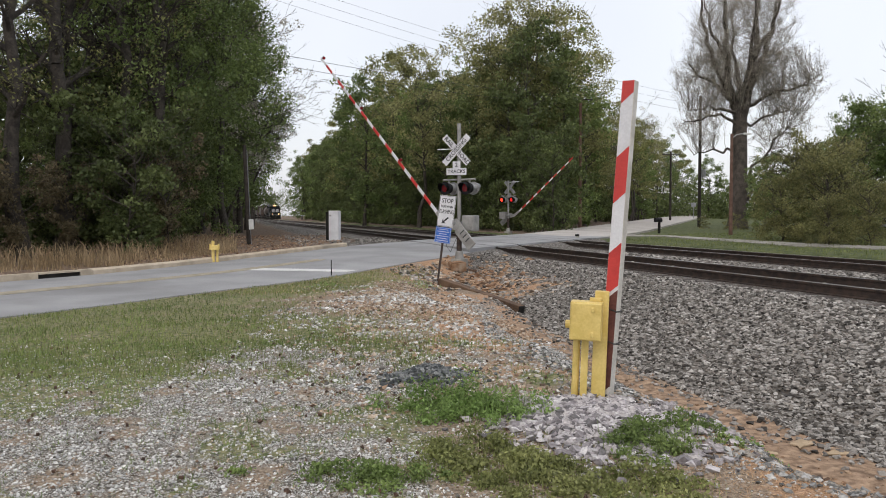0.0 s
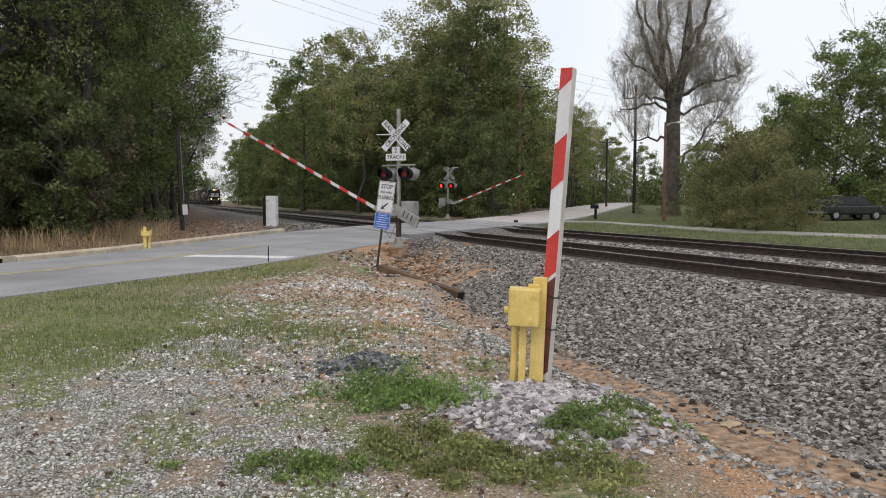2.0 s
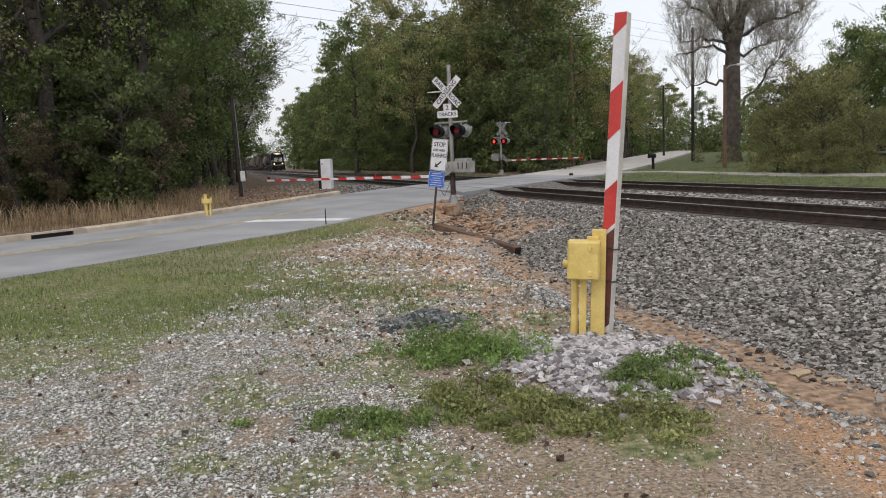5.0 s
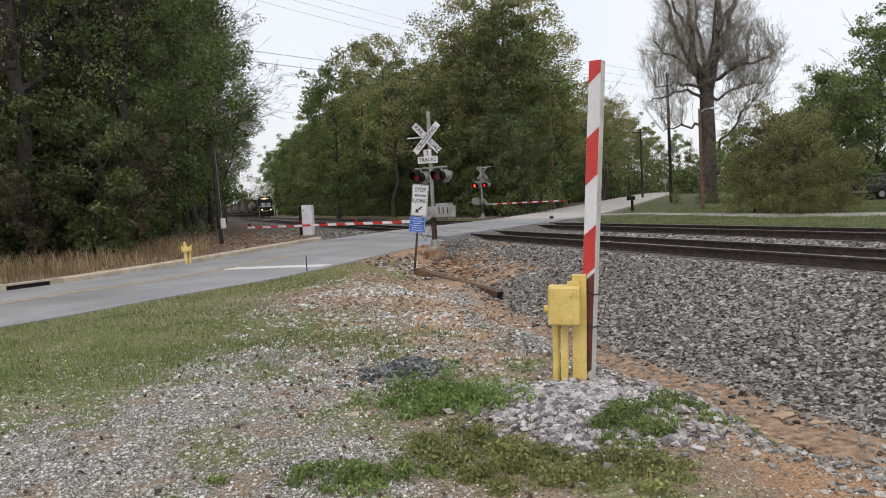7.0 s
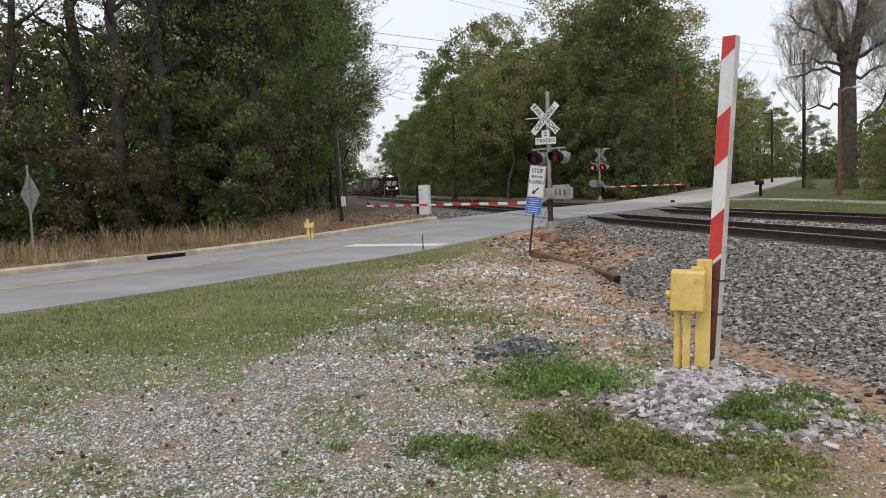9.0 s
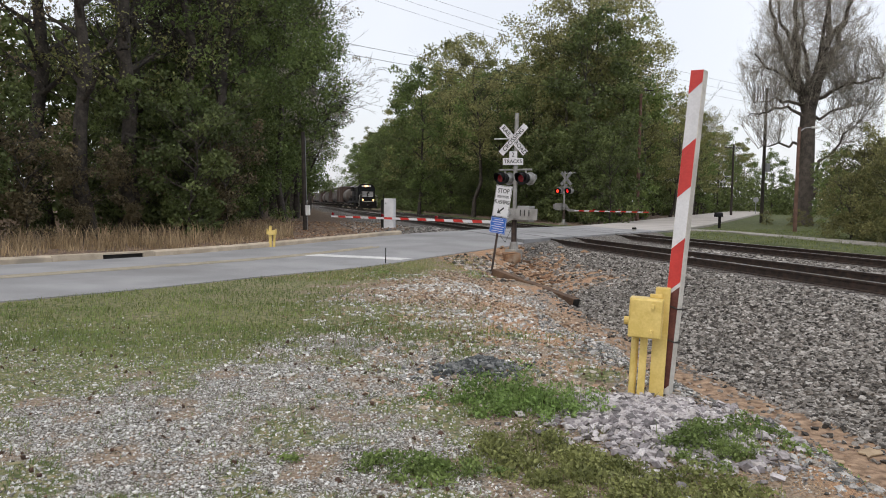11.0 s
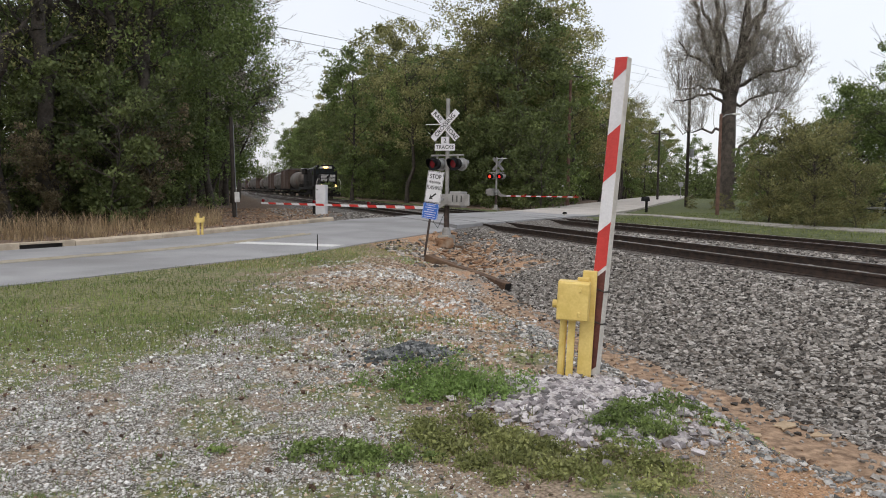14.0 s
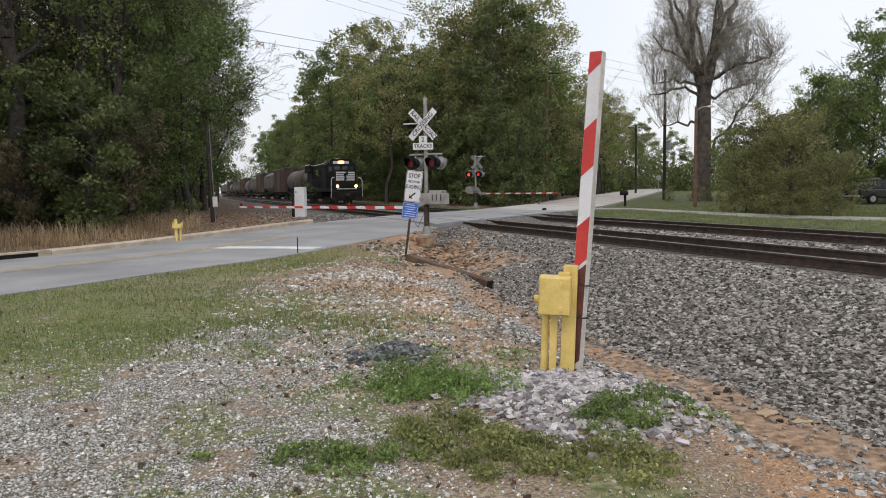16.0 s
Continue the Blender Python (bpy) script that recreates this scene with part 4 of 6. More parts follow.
def big_oak():
    """Huge old tree: a thick trunk that forks into upright leaders, its crown a haze of fine budding twigs."""
    rng = np.random.default_rng(31)
    x, y = 25.4, 66.0
    segs, bones = [], []

    def limb(pts, r0, r1, wob=0.12, sub=4):
        """A crooked limb along some places, tapering."""
        pts = [np.array(p, float) for p in pts]
        n = (len(pts) - 1) * sub
        prev = pts[0]
        for k in range(1, n + 1):
            i, f = divmod(k, sub)
            p = pts[i] if f == 0 else pts[i] + (pts[i + 1] - pts[i]) * f / sub
            q = p + rng.normal(0, wob, 3) * (k < n)
            segs.append((prev, q, r0 + (r1 - r0) * (k - 1) / n, r0 + (r1 - r0) * k / n))
            bones.append((prev, q))
            prev = q

    limb([(0, 0, -0.4), (0.0, 0, 0.8)], 1.15, 0.80, 0, 1)
    limb([(0.0, 0, 0.8), (0.1, 0, 5.0), (0.1, 0.05, 9.4)], 0.80, 0.62, 0.02, 3)
    top = (0.1, 0.05, 9.2)
    limb([top, (-0.9, 0.3, 12.5), (-1.1, 0.4, 16.5), (-1.4, 0.5, 21.5)], 0.50, 0.10)
    limb([top, (0.9, -0.2, 12.6), (1.2, -0.3, 16.5), (1.5, -0.3, 21.8)], 0.50, 0.10)
    limb([(0.9, -0.2, 12.4), (2.2, 0.1, 15.0), (3.2, 0.4, 18.5), (3.8, 0.5, 21.0)], 0.30, 0.07)
    limb([(-0.8, 0.3, 11.6), (-2.4, 0.2, 14.5), (-3.2, 0.0, 17.5), (-3.6, -0.2, 20.5)], 0.28, 0.06)
    limb([(-0.9, 0.3, 13.4), (-2.0, 1.2, 16.8), (-2.5, 2.0, 20.2)], 0.20, 0.05)
    limb([(1.1, -0.3, 14.4), (2.2, -1.6, 17.2), (2.7, -2.4, 20.6)], 0.20, 0.05)
    limb([(0.1, 0, 10.4), (0.3, 2.0, 14.5), (0.2, 3.2, 19.5)], 0.26, 0.06)
    limb([(0.1, 0, 10.6), (0.1, -2.0, 14.5), (0.0, -3.0, 19.5)], 0.26, 0.06)
    limb([(0.6, 0, 10.4), (2.6, -0.4, 11.6), (5.0, -0.6, 11.9), (6.4, -0.8, 13.0)], 0.17, 0.04)
    limb([(0.5, 0, 8.6), (2.0, 0.5, 9.4), (4.2, 0.8, 10.2), (5.6, 1.0, 9.8)], 0.13, 0.03)
    limb([(-0.2, 0, 10.6), (-2.2, 0.5, 12.6), (-4.2, 0.8, 14.2)], 0.22, 0.05)
    limb([(-0.3, 0, 8.9), (-1.8, -0.3, 9.7), (-4.0, -0.5, 9.2), (-5.0, -0.6, 8.9)], 0.15, 0.04)
    limb([(-0.4, 0, 9.9), (-2.4, 0.6, 10.5), (-4.2, 0.9, 10.2)], 0.16, 0.04)
    limb([(-0.5, 0, 6.6), (-2.2, 0.3, 6.9), (-3.8, 0.4, 6.3)], 0.12, 0.03)
    limb([(0.5, 0, 4.2), (1.6, 0.2, 5.6), (3.0, 0.3, 7.6), (4.2, 0.3, 8.6)], 0.15, 0.04)
    limb([(0.6, 0, 2.4), (1.4, 0, 3.3), (3.0, 0.1, 3.6), (5.0, 0.1, 3.3)], 0.17, 0.05)
    # twigs: from the nearest limb out to places all through the crown
    mids = np.concatenate([[a + (b - a) * f for f in (0.15, 0.5, 0.85)] for a, b in bones[4:]])
    c = []
    for mx, mz, rx, rz, n in ((0.1, 16.3, 4.2, 6.8, 1150), (3.8, 12.4, 3.2, 3.0, 400), (-3.2, 12.2, 2.4, 3.4, 290), (3.4, 8.6, 2.6, 2.0, 140), (-3.2, 8.4, 2.0, 1.6, 90)):
        d = rng.normal(size=(n, 3))
        d /= np.linalg.norm(d, axis=1)[:, None]
        d *= rng.uniform(0.15, 1, (n, 1)) ** 0.45
        c.append(np.column_stack((mx + d[:, 0] * rx, d[:, 1] * rx * 0.9, mz + d[:, 2] * rz)))
    c = np.concatenate(c)
    tips = []
    for p in c:
        cost = np.linalg.norm(mids - p, axis=1) + 0.8 * np.maximum(0, mids[:, 2] - p[2] + 0.8)
        o = mids[cost.argmin()]
        bend = (o + p) / 2 + rng.normal(0, 0.12, 3) - np.array((0, 0, 0.06)) * np.linalg.norm(p - o)
        segs.append((o, bend, 0.022, 0.016))
        segs.append((bend, p, 0.016, 0.010))
        for _ in range(4):
            e = (p - bend) / (np.linalg.norm(p - bend) + 0.01) * 0.5 + rng.normal(0, 0.42, 3) + np.array((0, 0, 0.5))
            q = p + e * rng.uniform(0.5, 1.15)
            segs.append((p, q, 0.009, 0.005))
            tips.append((p, q))
    t = thing("oak_tree", pose(x, y, gz(x, y)), "huge old tree with a thick forked trunk and thin budding twigs", "tree")
    v, f = branches([g for g in segs if g[2] > 0.03])
    ob = new("trunk", bulk("trunk", v, f, BARK_PALE, True))
    ob.parent = t
    v, f = tubes([g for g in segs if g[2] <= 0.03], 3)
    ob = tagged(new("twig_spray", bulk("twig_spray", v, f, TWIG, True)), "fine grey-brown twigs")
    ob.parent = t
    ta, tb = np.array([k[0] for k in tips]), np.array([k[1] for k in tips])
    i = rng.integers(0, len(tips), 90000)
    c = ta[i] + (tb - ta)[i] * rng.uniform(0, 1.05, (90000, 1)) + rng.normal(0, 0.13, (90000, 3))
    v, f = leaf_tris(c, 0.036, rng)
    ob = new("crown", bulk("crown", v, f, LEAF_BUD))
    ob.parent = t
    return t


big_oak()


def far_woods():
    """Thick distant wood behind the rows of trees, too far to count."""
    rng = np.random.default_rng(41)
    cs = []
    for p, s0, s1, n, top in ((44, 55, 420, 26000, 13), (-16, 70, 420, 8000, 16), (30, 260, 520, 2500, 17), (-3, 250, 520, 2500, 17)):
        s = rng.uniform(s0, s1, n)
        pp = p + rng.normal(0, 2.5, n)
        xy = s[:, None] * TD + pp[:, None] * TN
        z = top * np.sqrt(rng.uniform(0, 1, n)) * (0.75 + 0.25 * wave(s, pp, 30, 3)) * 0.97
        ok = xy[:, 0] < centre_x(xy[:, 1]) - 9
        cs.append(np.column_stack((xy, z))[ok])
    n = 26000                                      # behind the far road and the gardens
    a = rng.uniform(0.20, 0.72, n)
    d = rng.uniform(150, 190, n)
    z = 9 * rng.uniform(0, 1, n) ** 1.4 * (0.8 + 0.3 * wave(a * 100, d * 0, 14, 5))
    cs.append(np.column_stack((np.sin(a) * d, np.cos(a) * d, z + 0.5)))
    n = 26000                                      # deep inside the wood by the road
    q = rng.uniform(10, 80, n)
    r = ROAD_L - 27 + rng.normal(0, 2.0, n)
    xy = q[:, None] * RD + r[:, None] * RN
    cs.append(np.column_stack((xy, 11.5 * rng.uniform(0, 1, n) ** 0.9))[xy @ TN < -4])
    c = np.concatenate(cs)
    v, f = leaf_tris(np.repeat(c, 2, 0) + rng.normal(0, 0.4, (2 * len(c), 3)), 0.25, rng)
    tagged(new("distant_wood", bulk("distant_wood", v, f, LEAF_DEEP)), "dense distant spring wood in dark green leaf", "wood", kind="stuff")


far_woods()


# things ---------------------------------------------------------------------------
def marker_post():
    """Yellow box on uprights, and the striped board strapped to it."""
    x, y = 1.30, 6.62
    z = 0.0
    t = thing("utility_post", pose(x, y, z, 0, 2.0, -14), "yellow-painted steel post with a terminal box in heaped stones", "utility post")
    part("post", box(B(), 0.12, 0.09, 0.95, pose(0.05, 0, 0.475), 0.008), YELLOW, t)
    part("post", box(B(), 0.06, 0.05, 0.60, pose(-0.075, -0.05, 0.30), 0.006), YELLOW, t)
    part("conduit", rod(B(), (-0.15, 0.0, 0), (-0.15, 0.0, 0.6), 0.032), YELLOW, t)
    body = part("terminal_box", box(B(), 0.27, 0.17, 0.33, pose(-0.07, -0.10, 0.70), 0.014), YELLOW, t)
    part("lid", box(B(), 0.25, 0.02, 0.31, pose(-0.07, -0.194, 0.70), 0.008), YELLOW, body)
    for dz in (0.595, 0.805):
        part("latch", box(B(), 0.022, 0.03, 0.04, pose(-0.015, -0.215, dz), 0.005), YELLOW, body)
    part("fitting", rod(B(), (-0.245, -0.10, 0.66), (-0.20, -0.10, 0.66), 0.035), YELLOW, body)
    part("hinge", box(B(), 0.10, 0.05, 0.03, pose(0.0, -0.06, 0.88), 0.006), YELLOW, body)
    m = pose(x + 0.128, y + 0.05, z, 0, 4.1, 0) @ pose(0, 0, 0, 0, 0, -36)
    b = thing("striped_board", m, "leaning white board with red slanted stripes, strapped to the yellow post", "marker board")
    w, d, top = 0.115, 0.085, 2.76
    part("board", box(B(), w, d, top, pose(0, 0, top / 2), 0.003), WHITE_WORN, b)
    part("reflective_face", box(B(), w - 0.008, 0.002, top - 0.01, pose(0, -d / 2 - 0.002, top / 2)), SHEET_WHITE, b)
    lo, hi = -w / 2 + 0.004, w / 2 - 0.004
    for k, (z0, z1) in enumerate(((0.02, 0.86), (0.90, 1.27), (1.70, 2.10), (2.56, 2.755))):
        outline = [(lo, z0), (hi, z0 + 0.10), (hi, min(z1 + 0.10, top)), (lo, min(z1, top - 0.002))]
        part("red_stripe", prism(B(), outline, 0.002, pose(0, -d / 2 - 0.0045, 0)), RED if k else PLANK, b)
    for zz in (0.50, 0.78):
        st = part("strap", bent(B(), [(-0.20, -0.02, zz + 0.05), (-0.06, -0.052, zz + 0.02), (0.062, -0.05, zz - 0.01), (0.065, 0.048, zz - 0.01), (-0.10, 0.06, zz + 0.04)], 0.006), CABLE, b)
        part("strap_end", bent(B(), [(0.062, -0.05, zz - 0.01), (0.12, -0.07, zz)], 0.005), CABLE, st)


marker_post()


def lamp_unit(parent, x, z, front, lens, shell, shell_label):
    """One flashing light: housing, round backplate, hood and lens. front is -1 or 1 along y."""
    u = part("lamp_housing", rod(B(), (x, front * 0.02, z), (x, front * 0.24, z), 0.17, 0.15, 16), shell, parent, shell_label)
    part("backplate", rod(B(), (x, front * 0.235, z), (x, front * 0.25, z), 0.215, None, 20), shell, u)
    part("lens", rod(B(), (x, front * 0.25, z), (x, front * 0.262, z), 0.125, 0.115, 18), lens, u, "red glass lens")
    bm = B()
    prev = None
    for k in range(13):
        a = math.radians(-35 + k * 250 / 12)
        ring = [bm.verts.new((x + r * math.cos(a), front * yy, z + r * math.sin(a))) for r, yy in ((0.165, 0.25), (0.165, 0.25 + 0.28 * (0.45 + 0.55 * max(0.0, math.sin(a)))))]
        if prev:
            bm.faces.new((prev[0], prev[1], ring[1], ring[0]))
        prev = ring
    bmesh.ops.solidify(bm, geom=bm.faces[:], thickness=0.006)
    part("hood", bm, shell, u)
    return u


def crossbuck(parent, y, z, front, letters, face, turn_in):
    """Two crossed blades with the words."""
    for ang, word in ((-47, "RAIL ROAD"), (47, "CROSSING")):
        m = turn_in @ pose(-0.06, y + front * (0.012 if ang > 0 else 0), z) @ pose(0, 0, 0, 0, -ang, 0)
        bl = part("blade", box(B(), 1.22, 0.01, 0.229, m, 0.003), face, parent, "white reflective crossbuck blade" if letters else "grey back of a crossbuck blade")
        if letters:
            rim = 0.008
            for s in (-1, 1):
                part("border", box(B(), 1.21, 0.003, rim, m @ pose(0, -0.0065, s * 0.108)), INK, bl)
            lm = m @ pose(0, -0.008, 0, 90)
            if word == "CROSSING":
                lettering("word", word, 0.20, lm, bl, squeeze=0.98)
            else:
                lettering("word", "RAIL", 0.20, lm @ pose(-0.36, 0, 0), bl, squeeze=0.98)
                lettering("word", "ROAD", 0.20, lm @ pose(0.36, 0, 0), bl, squeeze=0.98)


def gate_arm(length, m, label, scale=1.0):
    """Striped arm with its counterweight; the origin is the shaft, the arm runs along -x."""
    g = thing("gate_arm", m, label, "crossing gate", "crossing gates")
    drop = -0.30
    part("bracket", prism(B(), [(0.28, 0.16), (0.30, -0.10), (-0.25, drop - 0.06), (-0.75, drop - 0.07), (-0.75, drop + 0.07), (-0.30, drop + 0.12), (-0.05, 0.16)], 0.05, pose(0, -0.24, 0)), ALU, g, "grey cast bracket")
    cw = part("counterweight", box(B(), 0.80, 0.07, 0.36, pose(0.62, -0.26, -0.02), 0.02), ALU, g, "grey cast counterweight with black bars for the shade in its slots")
    # nothing is cut: black bars on the face paint the dark inside slots
    for dx in (0.42, 0.58, 0.74):
        part("slot", box(B(), 0.035, 0.01, 0.20, pose(dx, -0.298, 0.02)), INK, cw)
    n = int((length - 0.7) / 0.405)
    for k in range(n):
        x0 = -0.7 - k * 0.405
        h = 0.10 - 0.035 * k / n
        sl = 0.05
        out = [(x0 + sl / 2, drop - h / 2), (x0 - sl / 2, drop + h / 2), (x0 - 0.405 - sl / 2, drop + h / 2), (x0 - 0.405 + sl / 2, drop - h / 2)]
        part("stripe", prism(B(), out, 0.035, pose(0, -0.24, 0)), (SHEET_WHITE, RED)[k % 2], g)
    for k, d in enumerate((length - 0.25, length * 0.66, length * 0.36)):
        lm = part("arm_lamp", rod(B(), (-d, -0.27, drop + 0.10), (-d, -0.21, drop + 0.10), 0.055, None, 12), LENS_DIM, g, "small red arm lamp")
        part("lamp_bracket", box(B(), 0.03, 0.03, 0.08, pose(-d, -0.24, drop + 0.05)), BLACK, lm)
    return g


def signal(x, y, turn, lamps, letters, label, tall=4.6):
    z = gz(x, y) - 0.02
    t = thing("crossing_signal", pose(x, y, z, 0, 0, turn), label, "crossing signal", "crossing signals")
    part("footing", box(B(), 0.42, 0.42, 0.3, pose(0, 0, 0.05), 0.02), DRIVE, t, "stained concrete footing")
    part("base", rod(B(), (0, 0, 0.1), (0, 0, 0.45), 0.17, 0.12, 14), ALU, t)
    part("mast", rod(B(), (0, 0, 0.2), (0, 0, tall), 0.065, None, 14), ALU, t, "grey aluminium mast")
    part("mast_sleeve", rod(B(), (0, 0, 0.4), (0, 0, 1.15), 0.09, 0.085, 14), RUST, t, "dark rusted lower mast sleeve")
    turn_in = pose(0, 0, 0, 0, 0, 14 if letters else 0)
    face = SHEET_WHITE if letters else STEEL
    cb = part("crossbuck_clamp", rod(B(), (0, 0, 3.62), (0, 0, 3.82), 0.085, None, 14), ALU, t)
    crossbuck(cb, -0.10, 3.74 if letters else tall - 0.5, -1, letters, face, turn_in)
    plate = part("number_plate", box(B(), 0.26, 0.008, 0.22, turn_in @ pose(-0.06, -0.10, 3.26 if letters else tall - 1.0), 0.003), face, t)
    tracks = part("tracks_plate", box(B(), 0.69, 0.008, 0.22, turn_in @ pose(-0.06, -0.10, 3.04 if letters else tall - 1.2), 0.003), face, t)
    if letters:
        lettering("number", "2", 0.20, turn_in @ pose(-0.06, -0.107, 3.25, 90), plate)
        lettering("word", "TRACKS", 0.165, turn_in @ pose(-0.06, -0.107, 3.04, 90), tracks)
    arm = part("cross_arm", rod(B(), (-0.62, 0, 2.78), (0.62, 0, 2.78), 0.03, None, 10), ALU, t)
    for xx, lens_f, lens_b in ((-0.40, *lamps[0]), (0.40, *lamps[1])):
        part("hanger", rod(B(), (xx, 0, 2.5), (xx, 0, 2.8), 0.035, None, 8), ALU, t)
        lamp_unit(t, xx, 2.5, -1, lens_f, BLACK if letters else ALU_PALE, "black lamp housing" if letters else "grey lamp housing")
        lamp_unit(t, xx, 2.5, 1, lens_b, ALU_PALE if letters else BLACK, "grey lamp housing" if letters else "black lamp housing")
    part("bell_bracket", rod(B(), (0, 0, 3.78), (-0.85, -0.02, 3.80), 0.018, None, 8), WHITE, t)
    mech = part("gate_mechanism", box(B(), 0.46, 0.36, 0.52, pose(0.36, 0.12, 1.36), 0.03), ALU, t, "grey gate mechanism housing")
    part("mechanism_door", box(B(), 0.40, 0.02, 0.44, pose(0.36, -0.07, 1.36), 0.01), ALU, mech)
    part("shaft", rod(B(), (0.0, -0.30, 1.37), (0.0, 0.2, 1.37), 0.05, None, 12), STEEL, mech)
    part("cable", bent(B(), [(-0.25, -0.15, 1.05), (-0.42, -0.15, 0.62), (-0.25, -0.14, 0.42), (0.0, -0.1, 0.95)], 0.008), CABLE, t)
    return t, z


MAST = (0.53, 25.1)
FAR_MAST = (4.75, 56.0)
near_signal, mast_z = signal(*MAST, -34.8, ((LENS_DIM, LENS_OFF), (LENS_DIM, LENS_OFF)), True, "grey crossing signal with crossbuck, flashing lights and gate housing")
far_signal, far_z = signal(*FAR_MAST, 145.2, ((LENS_OFF, LENS_HALF), (LENS_OFF, LENS_LIT)), False, "far crossing signal seen from behind with red lights lit", 3.9)
near_arm = gate_arm(8.55, pose(*MAST, mast_z + 1.37, 0, 0, -34.8), "red and white striped gate arm coming down across the road")
far_arm = gate_arm(6.4, pose(*FAR_MAST, far_z + 1.40, 0, 0, 145.2), "far striped gate arm coming down over its lane")


def stop_sign():
    x, y = -0.14, 19.0
    z = gz(x, y) - 0.05
    t = thing("stop_sign", pose(x, y, z, 0, 7.2, 0), "leaning post with a white stop-here sign and a small blue plate", "road sign")
    part("post", box(B(), 0.055, 0.03, 2.2, pose(0, 0, 1.1), 0.004), RUST, t, "thin rusty steel post")
    tm = pose(0, -0.03, 0, 0, 0, -33)
    face = part("sign_plate", box(B(), 0.47, 0.006, 0.77, tm @ pose(0.0, 0, 1.83), 0.002), SHEET_WHITE, t, "white sign plate with black words")
    for sx, sz, dx, dz in ((0.44, 0.008, 0, 0.37), (0.44, 0.008, 0, -0.37), (0.008, 0.74, 0.22, 0), (0.008, 0.74, -0.22, 0)):
        part("border", box(B(), sx, 0.003, sz, tm @ pose(dx, -0.005, 1.83 + dz)), INK, face)
    for word, size, dz, sq in (("STOP", 0.155, 0.25, 0.9), ("HERE WHEN", 0.085, 0.11, 0.72), ("FLASHING", 0.135, -0.02, 0.68)):
        lettering("word", word, size, tm @ pose(0, -0.006, 1.83 + dz, 90), face, squeeze=sq)
    am = tm @ pose(-0.01, -0.006, 1.60) @ pose(0, 0, 0, 0, -40, 0)
    part("arrow", prism(B(), [(-0.12, 0), (-0.02, 0.075), (-0.04, 0.02), (0.12, 0.02), (0.12, -0.02), (-0.04, -0.02), (-0.02, -0.075)], 0.003, am), INK, face)
    blue = part("blue_plate", box(B(), 0.46, 0.006, 0.39, tm @ pose(-0.02, 0, 1.23), 0.002), BLUE, t, "small blue notice plate with white lines")
    for k, wd in enumerate((0.26, 0.34, 0.22, 0.36, 0.30, 0.34)):
        part("text_bar", box(B(), wd, 0.003, 0.013, tm @ pose(-0.02, -0.005, 1.37 - k * 0.055)), SHEET_WHITE, blue)
    for sx, sz, dx, dz in ((0.44, 0.006, 0, 0.18), (0.44, 0.006, 0, -0.18), (0.006, 0.37, 0.215, 0), (0.006, 0.37, -0.215, 0)):
        part("border", box(B(), sx, 0.003, sz, tm @ pose(-0.02 + dx, -0.005, 1.23 + dz)), SHEET_WHITE, blue)


stop_sign()


def cabinet():
    x, y = -4.72, 33.0
    t = thing("signal_cabinet", pose(x, y, gz(x, y) - 0.14, 0, 0, -8), "narrow pale grey signal cabinet on the ballast shoulder", "signal cabinet")
    body = part("body", box(B(), 0.44, 0.36, 1.38, pose(0.06, 0, 0.72), 0.015), SHEET_WHITE, t)
    part("door", box(B(), 0.38, 0.012, 1.28, pose(0.07, -0.188, 0.73), 0.004), SHEET_WHITE, body)
    part("handle", rod(B(), (-0.08, -0.2, 1.2), (-0.08, -0.23, 1.2), 0.035, None, 10), STEEL, body)
    part("side_post", box(B(), 0.15, 0.16, 1.36, pose(-0.25, 0.02, 0.68), 0.01), BLACK_ROUGH, t, "dark side post")
    part("antenna", rod(B(), (-0.25, 0.02, 1.3), (-0.25, 0.02, 1.62), 0.014, None, 6), BLACK, t)


cabinet()


def yellow_marker():
    x, y = -7.45, 24.9
    t = thing("yellow_standpipe", pose(x, y, gz(x, y) - 0.05, 0, 0, 10), "yellow-painted steel standpipe with short arms behind the kerb", "standpipe")
    part("post", box(B(), 0.09, 0.07, 0.95, pose(-0.03, 0, 0.47), 0.006), YELLOW, t)
    part("post", rod(B(), (0.10, 0.02, 0), (0.10, 0.02, 0.72), 0.038, None, 10), YELLOW, t)
    part("valve_box", box(B(), 0.24, 0.15, 0.15, pose(0.02, -0.03, 0.72), 0.012), YELLOW, t)
    for dx in (-0.12, 0.15):
        part("cap", rod(B(), (dx, -0.05, 0.66), (dx, -0.05, 0.84), 0.03, None, 10), YELLOW, t)


yellow_marker()


def service_pole():
    x, y = -8.1, 32.0
    t = thing("service_pole", pose(x, y, gz(x, y) - 0.3, 0, -2.0, 0), "short dark wooden pole with a meter box", "utility pole", "wooden poles")
    part("pole", rod(B(), (0, 0, 0), (0, 0, 4.45), 0.095, 0.075, 10), POLE_WOOD, t)
    part("conduit", rod(B(), (0.11, -0.06, 0.2), (0.11, -0.06, 4.2), 0.012, None, 8), STEEL, t)
    part("meter_box", box(B(), 0.18, 0.14, 0.42, pose(0.16, -0.12, 1.15), 0.02), WHITE, t, "pale grey meter box")


service_pole()


